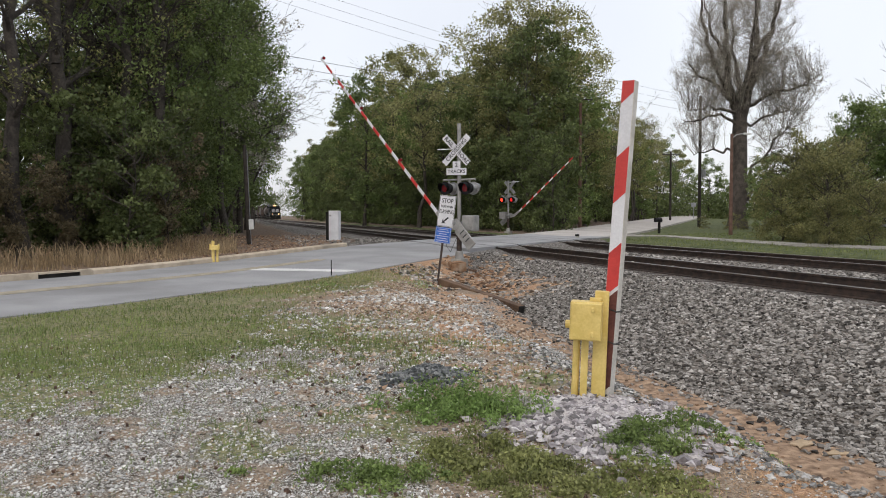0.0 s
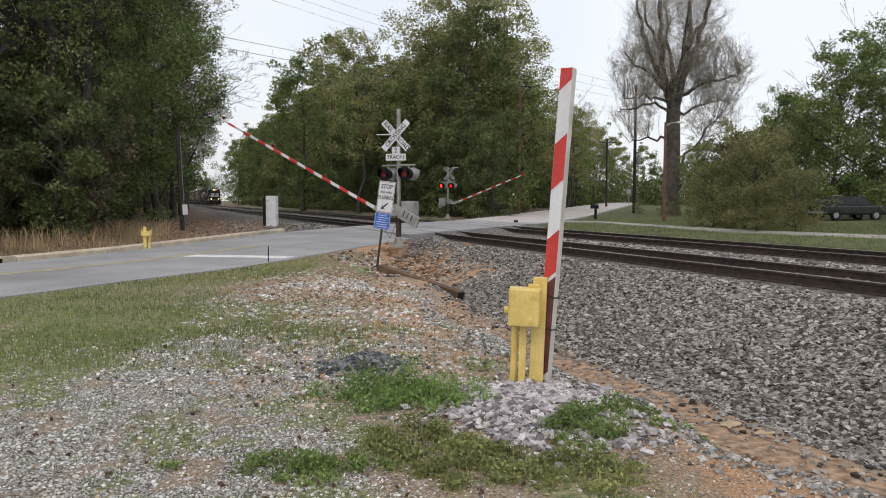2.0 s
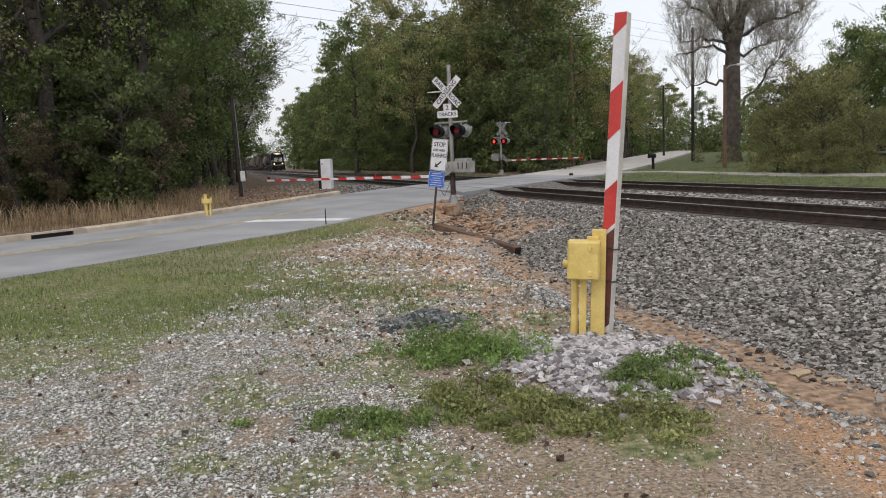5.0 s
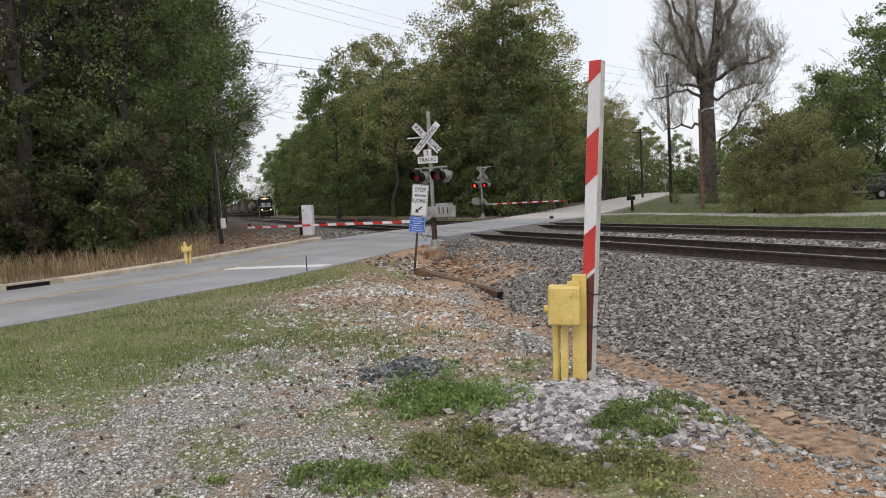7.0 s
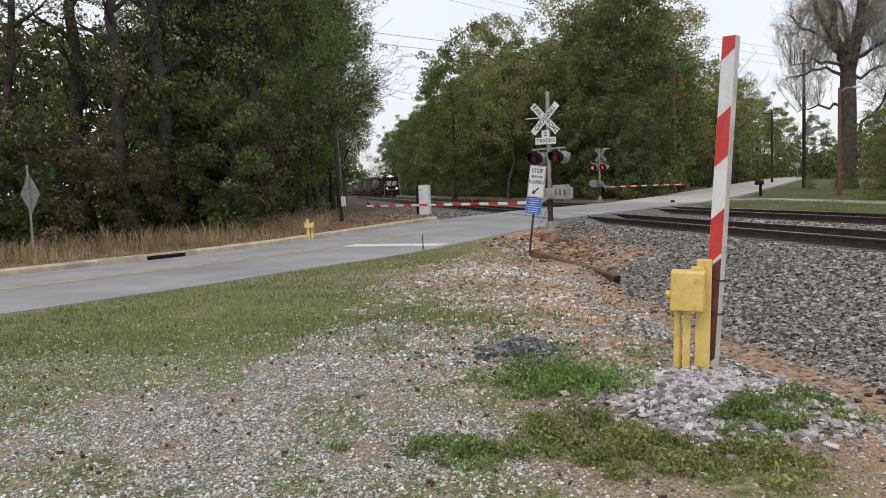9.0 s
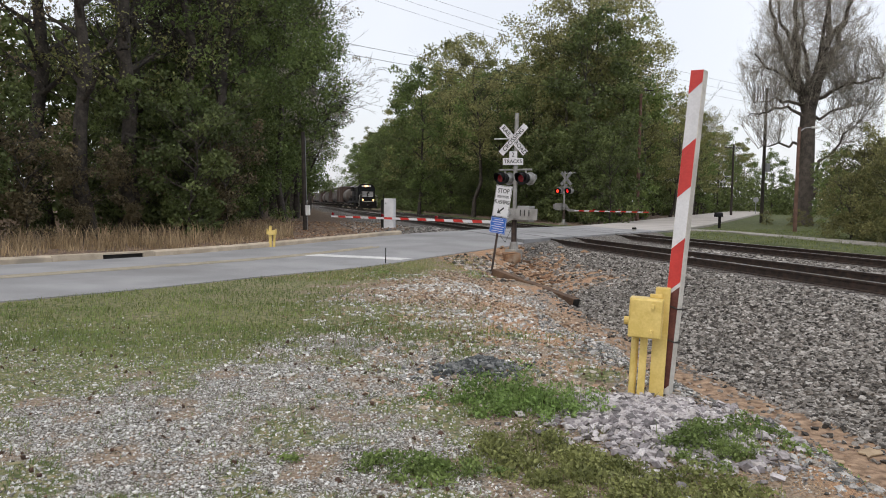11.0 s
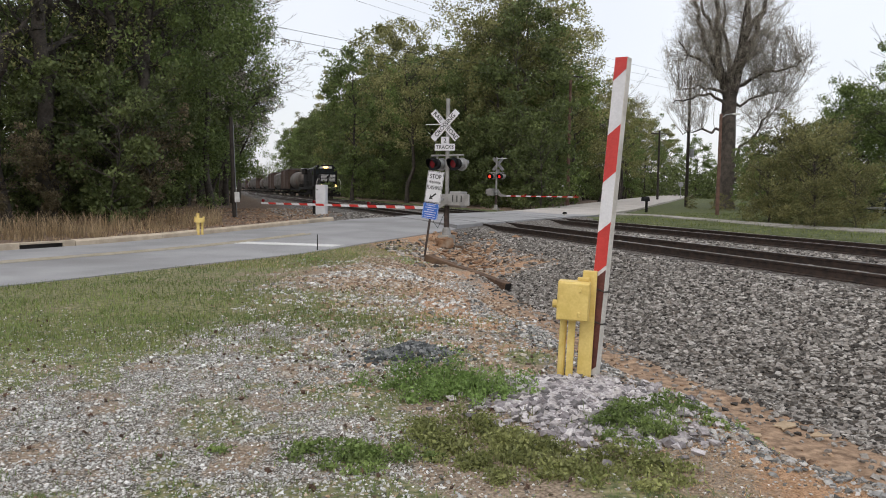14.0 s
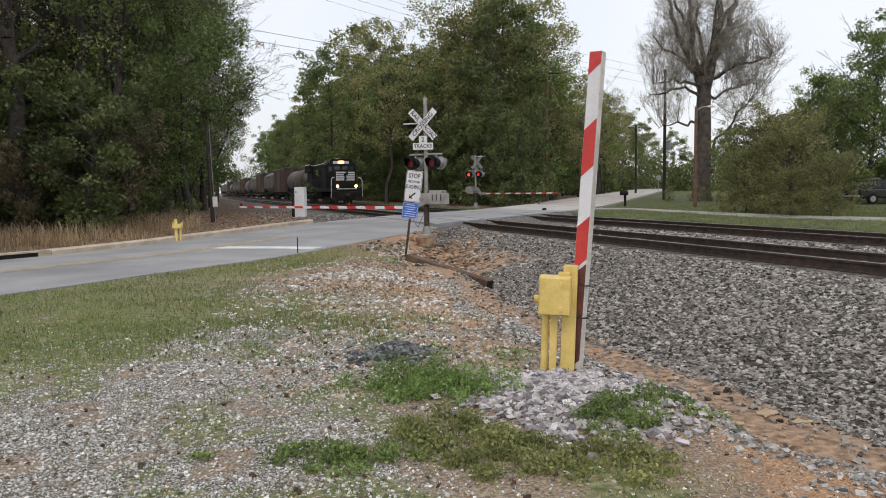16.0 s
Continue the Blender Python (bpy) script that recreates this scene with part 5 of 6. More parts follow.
def pole(x, y, top, r, label, arm=0.0, mat=None, turn=0.0, drum=False):
    z = gz(x, y)
    t = thing("utility_pole", pose(x, y, z - 0.4, 0, 0, turn), label, "utility pole", "wooden poles")
    h = top - z + 0.4
    part("pole", rod(B(), (0, 0, 0), (0, 0, h), r, r * 0.7, 10), mat or POLE_WOOD, t)
    if arm:
        a = part("crossarm", box(B(), arm, 0.1, 0.12, pose(0, -0.12, h - 0.45), 0.01), POLE_WOOD, t)
        for dx in (-0.45, -0.2, 0.2, 0.45):
            part("insulator", rod(B(), (dx * arm, -0.12, h - 0.4), (dx * arm, -0.12, h - 0.22), 0.04, 0.03, 8), STEEL, a)
    if drum:
        part("transformer", rod(B(), (0.35, 0, h * 0.40), (0.35, 0, h * 0.40 + 0.8), 0.24, None, 12), STEEL, t, "grey pole transformer")
    return t


POLE_RED = material("pole_reddish", (0.10, 0.055, 0.04), (0.17, 0.10, 0.075), 3, 0.9, 0, 30, 0.5)
pole(24.7, 74, 13.0, 0.17, "tall dark wooden pole with a transformer by the road", drum=True)
pole(12.65, 71, 12.7, 0.17, "tall reddish wooden pole with a crossarm before the wood", 2.4, POLE_RED, 20)
pole(29.6, 100, 9.9, 0.16, "distant dark pole with a crossarm beside the road", 2.6, None, 15)


def street_light():
    x, y = 18.0, 48.0
    t = thing("street_lamp", pose(x, y, gz(x, y) - 0.3), "thin brown pole with a lamp on a short arm", "street lamp")
    part("pole", rod(B(), (0, 0, 0), (0, 0, 6.6), 0.12, 0.09, 10), POLE_RED, t)
    part("arm", bent(B(), [(0, 0, 6.3), (0.3, 0, 6.55), (0.75, 0, 6.6)], 0.03), STEEL, t)
    part("lamp_head", box(B(), 0.45, 0.2, 0.12, pose(0.95, 0, 6.6), 0.04), WHITE, t)


street_light()


def sagging(name, a, b, sag, r, label):
    a, b = Vector(a), Vector(b)
    pts = []
    for k in range(25):
        f = k / 24
        v = a.lerp(b, f)
        v.z -= sag * 4 * f * (1 - f)
        pts.append(v)
    ring = np.array([(0, math.cos(k * 1.2566), math.sin(k * 1.2566)) for k in range(5)]) * r
    v = np.concatenate([np.array(p)[None] + ring for p in pts])
    k = np.arange(24)[:, None] * 5
    j = np.arange(5)[None]
    f = np.stack((k + j, k + (j + 1) % 5, k + 5 + (j + 1) % 5, k + 5 + j), -1).reshape(-1, 4)
    return tagged(new(name, bulk(name, v, f, CABLE)), label, "power line", "overhead wires")


for dz, dx in ((0, 0), (-0.75, 0.3)):
    sagging("power_line", (12.65 + dx, 71, 12.4 + dz), (-28, 40, 14.3 + dz), 0.9, 0.016, "black overhead wire across the tracks")
for dz in (0, -0.7, -1.4):
    sagging("power_line", (24.7, 74, 12.8 + dz), (-20, 36, 16.9 + dz * 0.8), 1.0, 0.008, "thin overhead wire high over the road")


def mailbox():
    x, y = 15.45, 55.0
    t = thing("mailbox", pose(x, y, gz(x, y) - 0.1, 0, 0, 25), "black mailbox on a thick dark post beside the road", "mailbox")
    part("post", box(B(), 0.14, 0.14, 0.95, pose(0.06, 0, 0.47), 0.01), BLACK_ROUGH, t)
    bm = prism(B(), [(-0.14, 0), (-0.14, 0.2), (-0.09, 0.29), (0, 0.32), (0.09, 0.29), (0.14, 0.2), (0.14, 0)], 0.55, pose(-0.04, 0, 0.9) @ pose(0, 0, 0, 0, 0, 90))
    part("box", bm, BLACK, t)


mailbox()


def valve_post():
    x, y = 7.1, 40.6
    t = thing("marker_stake", pose(x, y, gz(x, y) - 0.05), "small pale pipe stub with a dark cap in the grass", "marker stake")
    part("stub", rod(B(), (0, 0, 0), (0, 0, 0.36), 0.09, None, 10), WHITE_WORN, t)
    part("cap", rod(B(), (0, 0, 0.30), (0, 0, 0.40), 0.12, 0.10, 10), BLACK_ROUGH, t)


valve_post()


def diamond_sign():
    x, y = -13.1, 18.8
    t = thing("warning_sign", pose(x, y, gz(x, y) - 0.1, 0, 0, -30), "bare grey back of a diamond road sign on a post", "road sign")
    part("post", box(B(), 0.06, 0.04, 2.6, pose(0, 0, 1.3), 0.004), STEEL, t)
    part("plate", box(B(), 0.76, 0.006, 0.76, pose(0, 0.03, 1.85) @ pose(0, 0, 0, 0, 45, 0), 0.002), STEEL, t, "grey metal sign back")


diamond_sign()


def small_sign():
    x, y = 38.5, 118.0
    t = thing("round_sign", pose(x, y, gz(x, y) - 0.1), "small grey back of a road sign far up the road", "road sign")
    part("post", rod(B(), (0, 0, 0), (0, 0, 2.4), 0.05, None, 8), STEEL, t)
    part("plate", rod(B(), (0, -0.03, 2.3), (0, -0.04, 2.3), 0.42, None, 8), STEEL, t)


small_sign()
d = thing("delineator", pose(-2.92, 20.0, gz(-2.92, 20.0) - 0.05), "thin dark delineator rod at the road's edge", "delineator")
part("rod", rod(B(), (0, 0, 0), (0, 0, 0.48), 0.016, 0.012, 6), BLACK_ROUGH, d)

def clay_block():
    x, y = 0.45, 24.55
    rnd = random.Random(3)
    bm = box(B(), 0.52, 0.36, 0.30, Matrix(), 0.04)
    for v in bm.verts:
        v.co += Vector((rnd.uniform(-0.03, 0.03), rnd.uniform(-0.03, 0.03), rnd.uniform(-0.03, 0.03)))
    ob = part("clay_block", bm, CLAY)
    ob.matrix_basis = pose(x, y, gz(x, y) + 0.10, 4, -5, 20)
    tagged(ob, "broken block of orange clay and old concrete below the signal", "rubble")


CLAY = material("clay_block", (0.18, 0.10, 0.055), (0.32, 0.19, 0.11), 5, 0.95, 0, 40, 0.8, c=(0.34, 0.27, 0.20))
clay_block()

# old tie lying at the head of the ditch
a, b = Vector((0.05, 18.4, 0)), Vector((1.62, 17.0, 0))
a.z, b.z = gz(a.x, a.y) + 0.06, gz(b.x, b.y) + 0.16
tm = Matrix.Translation((a + b) / 2) @ (b - a).to_track_quat("Y", "Z").to_matrix().to_4x4()
t = thing("railway_tie", tm, "old dark creosoted tie lying at the ditch head", "timber")
part("beam", box(B(), 0.23, (b - a).length + 0.3, 0.2, Matrix(), 0.02), TIMBER, t)
part("rotten_end", box(B(), 0.2, 0.05, 0.18, pose(0, (b - a).length / 2 + 0.15, 0), 0.02), BLACK_ROUGH, t)


# drain inlet in the kerb
def drain():
    t = thing("storm_drain", Matrix(), "storm drain with a black block as its shaded hollow under a concrete kerb lid", "storm drain")
    # below the lid a solid black block stands in for the shaded hollow
    for rr, q0, q1, z0, z1, mat, nm in ((ROAD_L - 0.09, 12.4, 13.6, 0.11, 0.155, CONCRETE, "lid"), (ROAD_L - 0.11, 12.4, 13.6, -0.1, 0.108, BLACK_ROUGH, "opening")):
        v = RN * rr + RD * (q0 + q1) / 2
        z = float(road_z((q0 + q1) / 2))
        part(nm, box(B(), 0.28 if nm == "lid" else 0.22, q1 - q0, z1 - z0, pose(v[0], v[1], z + (z0 + z1) / 2, 0, 0, -math.degrees(math.atan2(RD[0], RD[1]))), 0.004), mat, t)


drain()
for q0, q1 in ((11.0, 12.39), (13.61, 13.985)):
    v = RN * (ROAD_L - 0.07) + RD * (q0 + q1) / 2
    part("kerb_stone", box(B(), 0.18, q1 - q0, 0.26, pose(v[0], v[1], float(road_z((q0 + q1) / 2)) + 0.03, 0, 0, -math.degrees(math.atan2(RD[0], RD[1]))), 0.012), CONCRETE, kerb)


def parked_car():
    x, y = 29.6, 47.0
    t = thing("car", pose(x, y, gz(x, y), 0, 0, 6), "old dark green station wagon parked behind the bushes", "car")
    paint = material("car_paint", (0.035, 0.042, 0.04), (0.055, 0.062, 0.06), 2, 0.12, 0.6, 30, 0.02)
    body = part("body", box(B(), 4.6, 1.75, 0.62, pose(0, 0, 0.66), 0.12), paint, t)
    bm = prism(B(), [(-1.9, 0.95), (-1.45, 1.45), (-1.1, 1.52), (0.7, 1.5), (1.35, 0.95)], 1.5)
    bmesh.ops.bevel(bm, geom=bm.edges[:], offset=0.05, segments=2, affect="EDGES")
    part("cabin", bm, paint, t)
    for x0, x1 in ((-1.55, -0.75), (-0.68, 0.1), (0.17, 0.95)):
        top0, top1 = x0 + (0.25 if x0 < -1 else 0.02), x1 - (0.4 if x1 > 0.5 else 0.02)
        part("window", prism(B(), [(x0, 1.0), (top0, 1.42), (top1, 1.42), (x1, 1.0)], 1.52), GLASS, t)
    for dx in (-1.4, 1.45):
        for dy in (-0.8, 0.8):
            w = part("tyre", rod(B(), (dx, dy - 0.1, 0.33), (dx, dy + 0.1, 0.33), 0.33, None, 18), BLACK_ROUGH, t)
            part("rim", rod(B(), (dx, dy - 0.11, 0.33), (dx, dy + 0.11, 0.33), 0.19, None, 14), STEEL, w)
    for dx in (-2.32, 2.32):
        part("bumper", box(B(), 0.12, 1.7, 0.14, pose(dx, 0, 0.5), 0.03), STEEL, t)
    for dx in (-1.2, 0.6):
        part("roof_rail", rod(B(), (dx - 0.3, -0.6, 1.56), (dx + 0.3, -0.6, 1.56), 0.02), STEEL, t)


parked_car()


# train -----------------------------------------------------------------------------
TRAIN = []


def bogie(parent, y, axles, gap=1.6):
    b = part("bogie", box(B(), 2.3, gap * axles, 0.22, pose(0, y, 0.62), 0.05), BLACK_ROUGH, parent)
    for k in range(axles):
        yy = y + (k - (axles - 1) / 2) * gap
        for sx in (-0.75, 0.75):
            part("wheel", rod(B(), (sx - 0.06, yy, 0.48), (sx + 0.06, yy, 0.48), 0.48, None, 16), RUST, b)
    for sx in (-1.1, 1.1):
        part("side_frame", box(B(), 0.14, gap * axles + 0.3, 0.34, pose(sx, y, 0.52), 0.05), BLACK_ROUGH, b)


def locomotive():
    t = thing("locomotive", track_m(FAR_C, 77.5, RAIL_Z), "black diesel locomotive with white nose bars and lit headlights", "locomotive")
    part("frame", box(B(), 3.25, 20.9, 0.34, pose(0, 10.65, 1.42), 0.03), BLACK, t)
    part("hood", box(B(), 1.92, 14.6, 2.80, pose(0, 12.9, 2.97), 0.12), BLACK, t)
    part("radiator", box(B(), 2.7, 4.4, 0.95, pose(0, 17.4, 4.05), 0.12), BLACK_ROUGH, t)
    cabbm = prism(B(), [(-1.58, 1.55), (-1.58, 4.05), (-1.0, 4.65), (1.0, 4.65), (1.58, 4.05), (1.58, 1.55)], 2.5, pose(0, 4.3, 0))
    bmesh.ops.bevel(cabbm, geom=cabbm.edges[:], offset=0.04, segments=2, affect="EDGES")
    cab = part("cab", cabbm, BLACK, t)
    part("nose", box(B(), 2.15, 2.3, 1.75, pose(0, 1.95, 2.42), 0.14), BLACK, t)
    for sx in (-0.42, 0.42):
        part("front_window", box(B(), 0.62, 0.02, 0.42, pose(sx, 3.035, 3.68), 0.02), GLASS, cab)
        part("number_board", box(B(), 0.55, 0.06, 0.28, pose(sx * 1.35, 3.02, 4.28), 0.02), SHEET_WHITE, cab, "pale number board")
    for sx in (-1.12, 1.12):
        part("front_window", box(B(), 0.42, 0.02, 0.5, pose(sx, 3.035, 3.6), 0.02), GLASS, cab)
    for sx in (-1.592, 1.592):
        part("side_window", box(B(), 0.02, 1.3, 0.6, pose(sx, 4.3, 3.5), 0.02), GLASS, cab)
        for k in range(5):
            part("stripe_bar", box(B(), 0.012, 0.9, 0.09, pose(sx * 0.605, 6.9, 2.75 + k * 0.19)), SHEET_WHITE, t, "white stripe bar")
    part("roof_edge", box(B(), 0.05, 2.5, 0.06, pose(-1.23, 4.3, 4.34) @ pose(0, 0, 0, 0, 45, 0)), SHEET_WHITE, cab)
    part("hood_edge", bent(B(), [(-1.15, 5.5, 4.52), (-0.99, 7.4, 4.34), (-0.99, 15.0, 4.30), (-1.37, 15.4, 4.46), (-1.37, 19.4, 4.46)], 0.045), SHEET_WHITE, t, "white line along the hood roof")
    for k in range(5):
        part("stripe_bar", box(B(), 1.95, 0.012, 0.115, pose(0, 0.794, 2.42 + k * 0.19)), SHEET_WHITE, t, "white stripe bar")
    part("emblem", prism(B(), [(-0.22, -0.5), (0.1, -0.35), (0.02, 0.0), (0.3, 0.25), (0.16, 0.5), (-0.08, 0.36), (-0.26, 0.1), (-0.12, -0.12)], 0.012, pose(0.05, 0.78, 2.8)), BLACK, t)
    # headlight discs are oversize: the lamps' bloom is put into their shape
    for sx in (-0.13, 0.13):
        part("headlight", rod(B(), (sx, 2.95, 4.3), (sx, 3.02, 4.3), 0.17, None, 14), HEADLIGHT, cab)
    for sx in (-0.95, 0.95):
        hb = part("ditch_light_box", box(B(), 0.24, 0.2, 0.26, pose(sx, 0.3, 1.78), 0.02), BLACK, t)
        # disc wider than its box, drawing the glare round the lamp
        part("ditch_light", rod(B(), (sx, 0.16, 1.78), (sx, 0.2, 1.78), 0.155, None, 14), HEADLIGHT, hb)
    part("pilot", box(B(), 3.2, 0.3, 0.95, pose(0, 0.25, 0.78), 0.05), BLACK_ROUGH, t)
    part("step_edge", box(B(), 2.0, 0.05, 0.09, pose(0, 0.08, 1.50)), WHITE_WORN, t, "pale walkway edge")
    part("coupler", box(B(), 0.28, 0.7, 0.3, pose(0, -0.2, 0.9), 0.05), RUST, t)
    for sx in (-1.6, 1.6):
        part("handrail", bent(B(), [(sx, 0.15, 0.6), (sx, 0.15, 2.3), (sx * 0.9, 0.35, 2.65), (sx * 0.75, 0.35, 2.65)], 0.035), WHITE_WORN, t, "pale front handrail")
        part("side_rail", bent(B(), [(sx, 5.7, 2.55), (sx, 20.8, 2.55)], 0.025), BLACK, t)
        for yy in np.arange(5.8, 20.9, 1.5):
            part("stanchion", rod(B(), (sx, yy, 1.5), (sx, yy, 2.55), 0.02, None, 6), BLACK, t)
    for yy in (9.0, 11.6):
        part("exhaust_stack", rod(B(), (0, yy, 4.2), (0, yy, 4.65), 0.22, None, 10), BLACK_ROUGH, t)
    part("horn", box(B(), 0.4, 0.5, 0.18, pose(0, 5.0, 4.72), 0.04), STEEL, t)
    part("fuel_tank", box(B(), 2.6, 5.0, 0.75, pose(0, 10.5, 0.85), 0.15), BLACK_ROUGH, t)
    bogie(t, 3.6, 3, 1.7)
    bogie(t, 17.4, 3, 1.7)
    for sx in (-0.965, 0.965):
        for k in range(6):
            part("hood_door", box(B(), 0.02, 1.25, 1.9, pose(sx, 8.6 + k * 1.4, 2.75), 0.008), BLACK_ROUGH, t)
        part("intake_grille", box(B(), 0.03, 2.2, 0.7, pose(sx * 1.01, 13.4, 3.75), 0.01), BLACK_ROUGH, t)
    for sx in (-1.25, 1.25):
        for k in range(4):
            part("step", box(B(), 0.55, 0.28, 0.04, pose(sx, 0.35, 0.45 + k * 0.27)), STEEL, t)
    return t


def wagon(kind, name, label, mat):
    t = thing(name, track_m(FAR_C, 100, RAIL_Z), label, "freight car", "freight cars")
    part("underframe", box(B(), 2.6, 14.6, 0.3, pose(0, 8, 1.15), 0.03), BLACK_ROUGH, t)
    bogie(t, 2.4, 2)
    bogie(t, 13.6, 2)
    for yy in (0.5, 15.5):
        part("coupler", box(B(), 0.26, 0.8, 0.28, pose(0, yy, 0.9), 0.04), RUST, t)
    if kind == "tank":
        bm = rod(B(), (0, 1.3, 2.75), (0, 14.7, 2.75), 1.5, None, 28)
        bmesh.ops.bevel(bm, geom=[e for e in bm.edges if len(e.link_faces) == 2 and any(len(f.verts) > 4 for f in e.link_faces)], offset=0.4, segments=4, affect="EDGES")
        part("tank", bm, mat, t, smooth=True)
        part("dome", rod(B(), (0, 8, 4.1), (0, 8, 4.55), 0.5, None, 16), mat, t)
        part("platform", box(B(), 2.4, 1.6, 0.08, pose(0, 8, 4.25)), BLACK_ROUGH, t)
        for yy in (1.0, 15.0):
            part("end_rail", box(B(), 2.7, 0.08, 0.9, pose(0, yy, 1.7), 0.02), BLACK_ROUGH, t)
    elif kind == "box":
        body = part("body", box(B(), 3.0, 14.9, 3.5, pose(0, 8, 3.05), 0.06), mat, t)
        part("roof", prism(B(), [(-1.55, 0), (-1.5, 0.1), (0, 0.25), (1.5, 0.1), (1.55, 0)], 15.0, pose(0, 8, 4.79)), HOPPER, t)
        for sx in (-1.53, 1.53):
            part("door", box(B(), 0.08, 3.2, 3.1, pose(sx, 8, 3.0), 0.02), mat, t)
            for yy in np.arange(1.0, 15.3, 1.2):
                if abs(yy - 8) > 2:
                    part("rib", box(B(), 0.07, 0.1, 3.3, pose(sx, yy, 3.05)), mat, body)
    else:
        side = [(-1.55, 2.0), (-1.6, 3.0), (-1.45, 4.2), (-0.5, 4.65), (0.5, 4.65), (1.45, 4.2), (1.6, 3.0), (1.55, 2.0), (0.8, 1.35), (-0.8, 1.35)]
        body = part("body", prism(B(), side, 13.4, pose(0, 8, 0)), mat, t)
        for yy in np.arange(1.6, 14.8, 1.1):
            for sx in (-1.6, 1.6):
                part("rib", box(B(), 0.08, 0.09, 2.1, pose(sx, yy, 3.05)), mat, body)
        for yy in (0.9, 15.1):
            part("end_frame", box(B(), 2.8, 0.1, 1.0, pose(0, yy, 1.8)), BLACK_ROUGH, t)
        part("roof_walk", box(B(), 0.6, 13.6, 0.06, pose(0, 8, 4.72)), STEEL, t)
    return t


def build_train():
    TRAIN.append((locomotive(), 0.0))
    tank = wagon("tank", "tank_car", "grey-brown tank car behind the locomotive", TANK)
    boxc = wagon("box", "box_car", "tall dark brown box car of the freight train", CAR_BROWN)
    hop = wagon("hopper", "hopper_car", "grey covered hopper car of the freight train", HOPPER)
    firsts = {id(tank): 0, id(boxc): 0, id(hop): 0}
    order = (tank, boxc, hop, boxc, hop, tank, boxc, hop, hop, tank, boxc, hop, tank, hop)
    for k, src in enumerate(order):
        ob = src if not firsts[id(src)] else copy_thing(src, Matrix())
        firsts[id(src)] = 1
        TRAIN.append((ob, 21.5 + 16.2 * k))


build_train()


# stones and plants on the ground -------------------------------------------------------
def rocks(name, xy, radius, mat, rng, label, lift=0.25, flat=0.65, category="stones", blocky=True):
    """Many small broken stones in one mesh, resting on the ground: uneven blocks, or eight-sided bits for grit."""
    if blocky:
        base = np.array([(x, y, z) for z in (-1, 1) for y in (-1, 1) for x in (-1, 1)], float) * 0.66
        quad = np.array([(0, 2, 3, 1), (4, 5, 7, 6), (0, 1, 5, 4), (2, 6, 7, 3), (0, 4, 6, 2), (1, 3, 7, 5)])
        jit, corner = 0.30, 0.30
    else:
        base = np.array([(1, 0, 0), (-1, 0, 0), (0, 1, 0), (0, -1, 0), (0, 0, 1), (0, 0, -1)], float) * 1.05
        quad = np.array([(0, 2, 4), (2, 1, 4), (1, 3, 4), (3, 0, 4), (2, 0, 5), (1, 2, 5), (3, 1, 5), (0, 3, 5)])
        jit, corner = 0.28, 0.3
    n, c = len(xy), len(base)
    v = base[None] * (1 + rng.uniform(-corner, corner, (n, c, 1))) * rng.uniform(0.55, 1.4, (n, 1, 3)) + rng.uniform(-jit, jit, (n, c, 3))
    q = rng.normal(size=(n, 4))
    q /= np.linalg.norm(q, axis=1)[:, None]
    w, x, y, z = q.T
    R = np.stack((1 - 2 * (y * y + z * z), 2 * (x * y - z * w), 2 * (x * z + y * w), 2 * (x * y + z * w), 1 - 2 * (x * x + z * z), 2 * (y * z - x * w), 2 * (x * z - y * w), 2 * (y * z + x * w), 1 - 2 * (x * x + y * y)), -1).reshape(n, 3, 3)
    v = np.einsum("nij,nkj->nki", R, v)
    v[:, :, 2] *= flat
    v *= radius[:, None, None]
    v[:, :, 0] += xy[:, 0:1]
    v[:, :, 1] += xy[:, 1:2]
    v[:, :, 2] += (ground_z(xy[:, 0], xy[:, 1]) + radius * lift)[:, None]
    f = (quad[None] + np.arange(n)[:, None, None] * c).reshape(-1, quad.shape[1])
    return tagged(new(name, bulk(name, v.reshape(-1, 3), f, mat)), label, category, kind="stuff")


def blades(name, xy, height, width, mat, rng, label, lean=0.5, category="grass"):
    """Thin bent blades, three corners and a tip each."""
    n = len(xy)
    z = ground_z(xy[:, 0], xy[:, 1])
    a = rng.uniform(0, 2 * np.pi, n)
    side = np.stack((np.cos(a), np.sin(a), np.zeros(n)), -1) * width[:, None]
    b = rng.uniform(0, 2 * np.pi, n)
    out = np.stack((np.cos(b), np.sin(b), np.zeros(n)), -1) * (height * rng.uniform(0, lean, n))[:, None]
    foot = np.column_stack((xy, z - 0.01))
    mid = foot + out * 0.35 + np.array((0, 0, 1)) * (height * 0.6)[:, None]
    tip = foot + out + np.array((0, 0, 1)) * height[:, None]
    v = np.stack((foot - side, foot + side, mid + side * 0.7, tip, mid - side * 0.7), 1).reshape(-1, 3)
    i = np.arange(n)[:, None] * 5
    f = np.concatenate((i + np.array((0, 1, 2, 4))[None], i + np.array((4, 2, 3, 3))[None]), 0)
    tri = np.concatenate((f[:n][:, [0, 1, 2]], f[:n][:, [0, 2, 3]], f[n:][:, :3]), 0)
    return tagged(new(name, bulk(name, v, tri, mat)), label, category, kind="stuff")


def spread(rng, n, x0, x1, y0, y1, keep):
    xy = np.column_stack((rng.uniform(x0, x1, n), rng.uniform(y0, y1, n)))
    return xy[rng.uniform(0, 1, n) < keep(xy[:, 0], xy[:, 1])]


def in_track(rng, n, p0, p1, s0, s1):
    p, s = rng.uniform(p0, p1, n), rng.uniform(s0, s1, n)
    return p[:, None] * TN + s[:, None] * TD


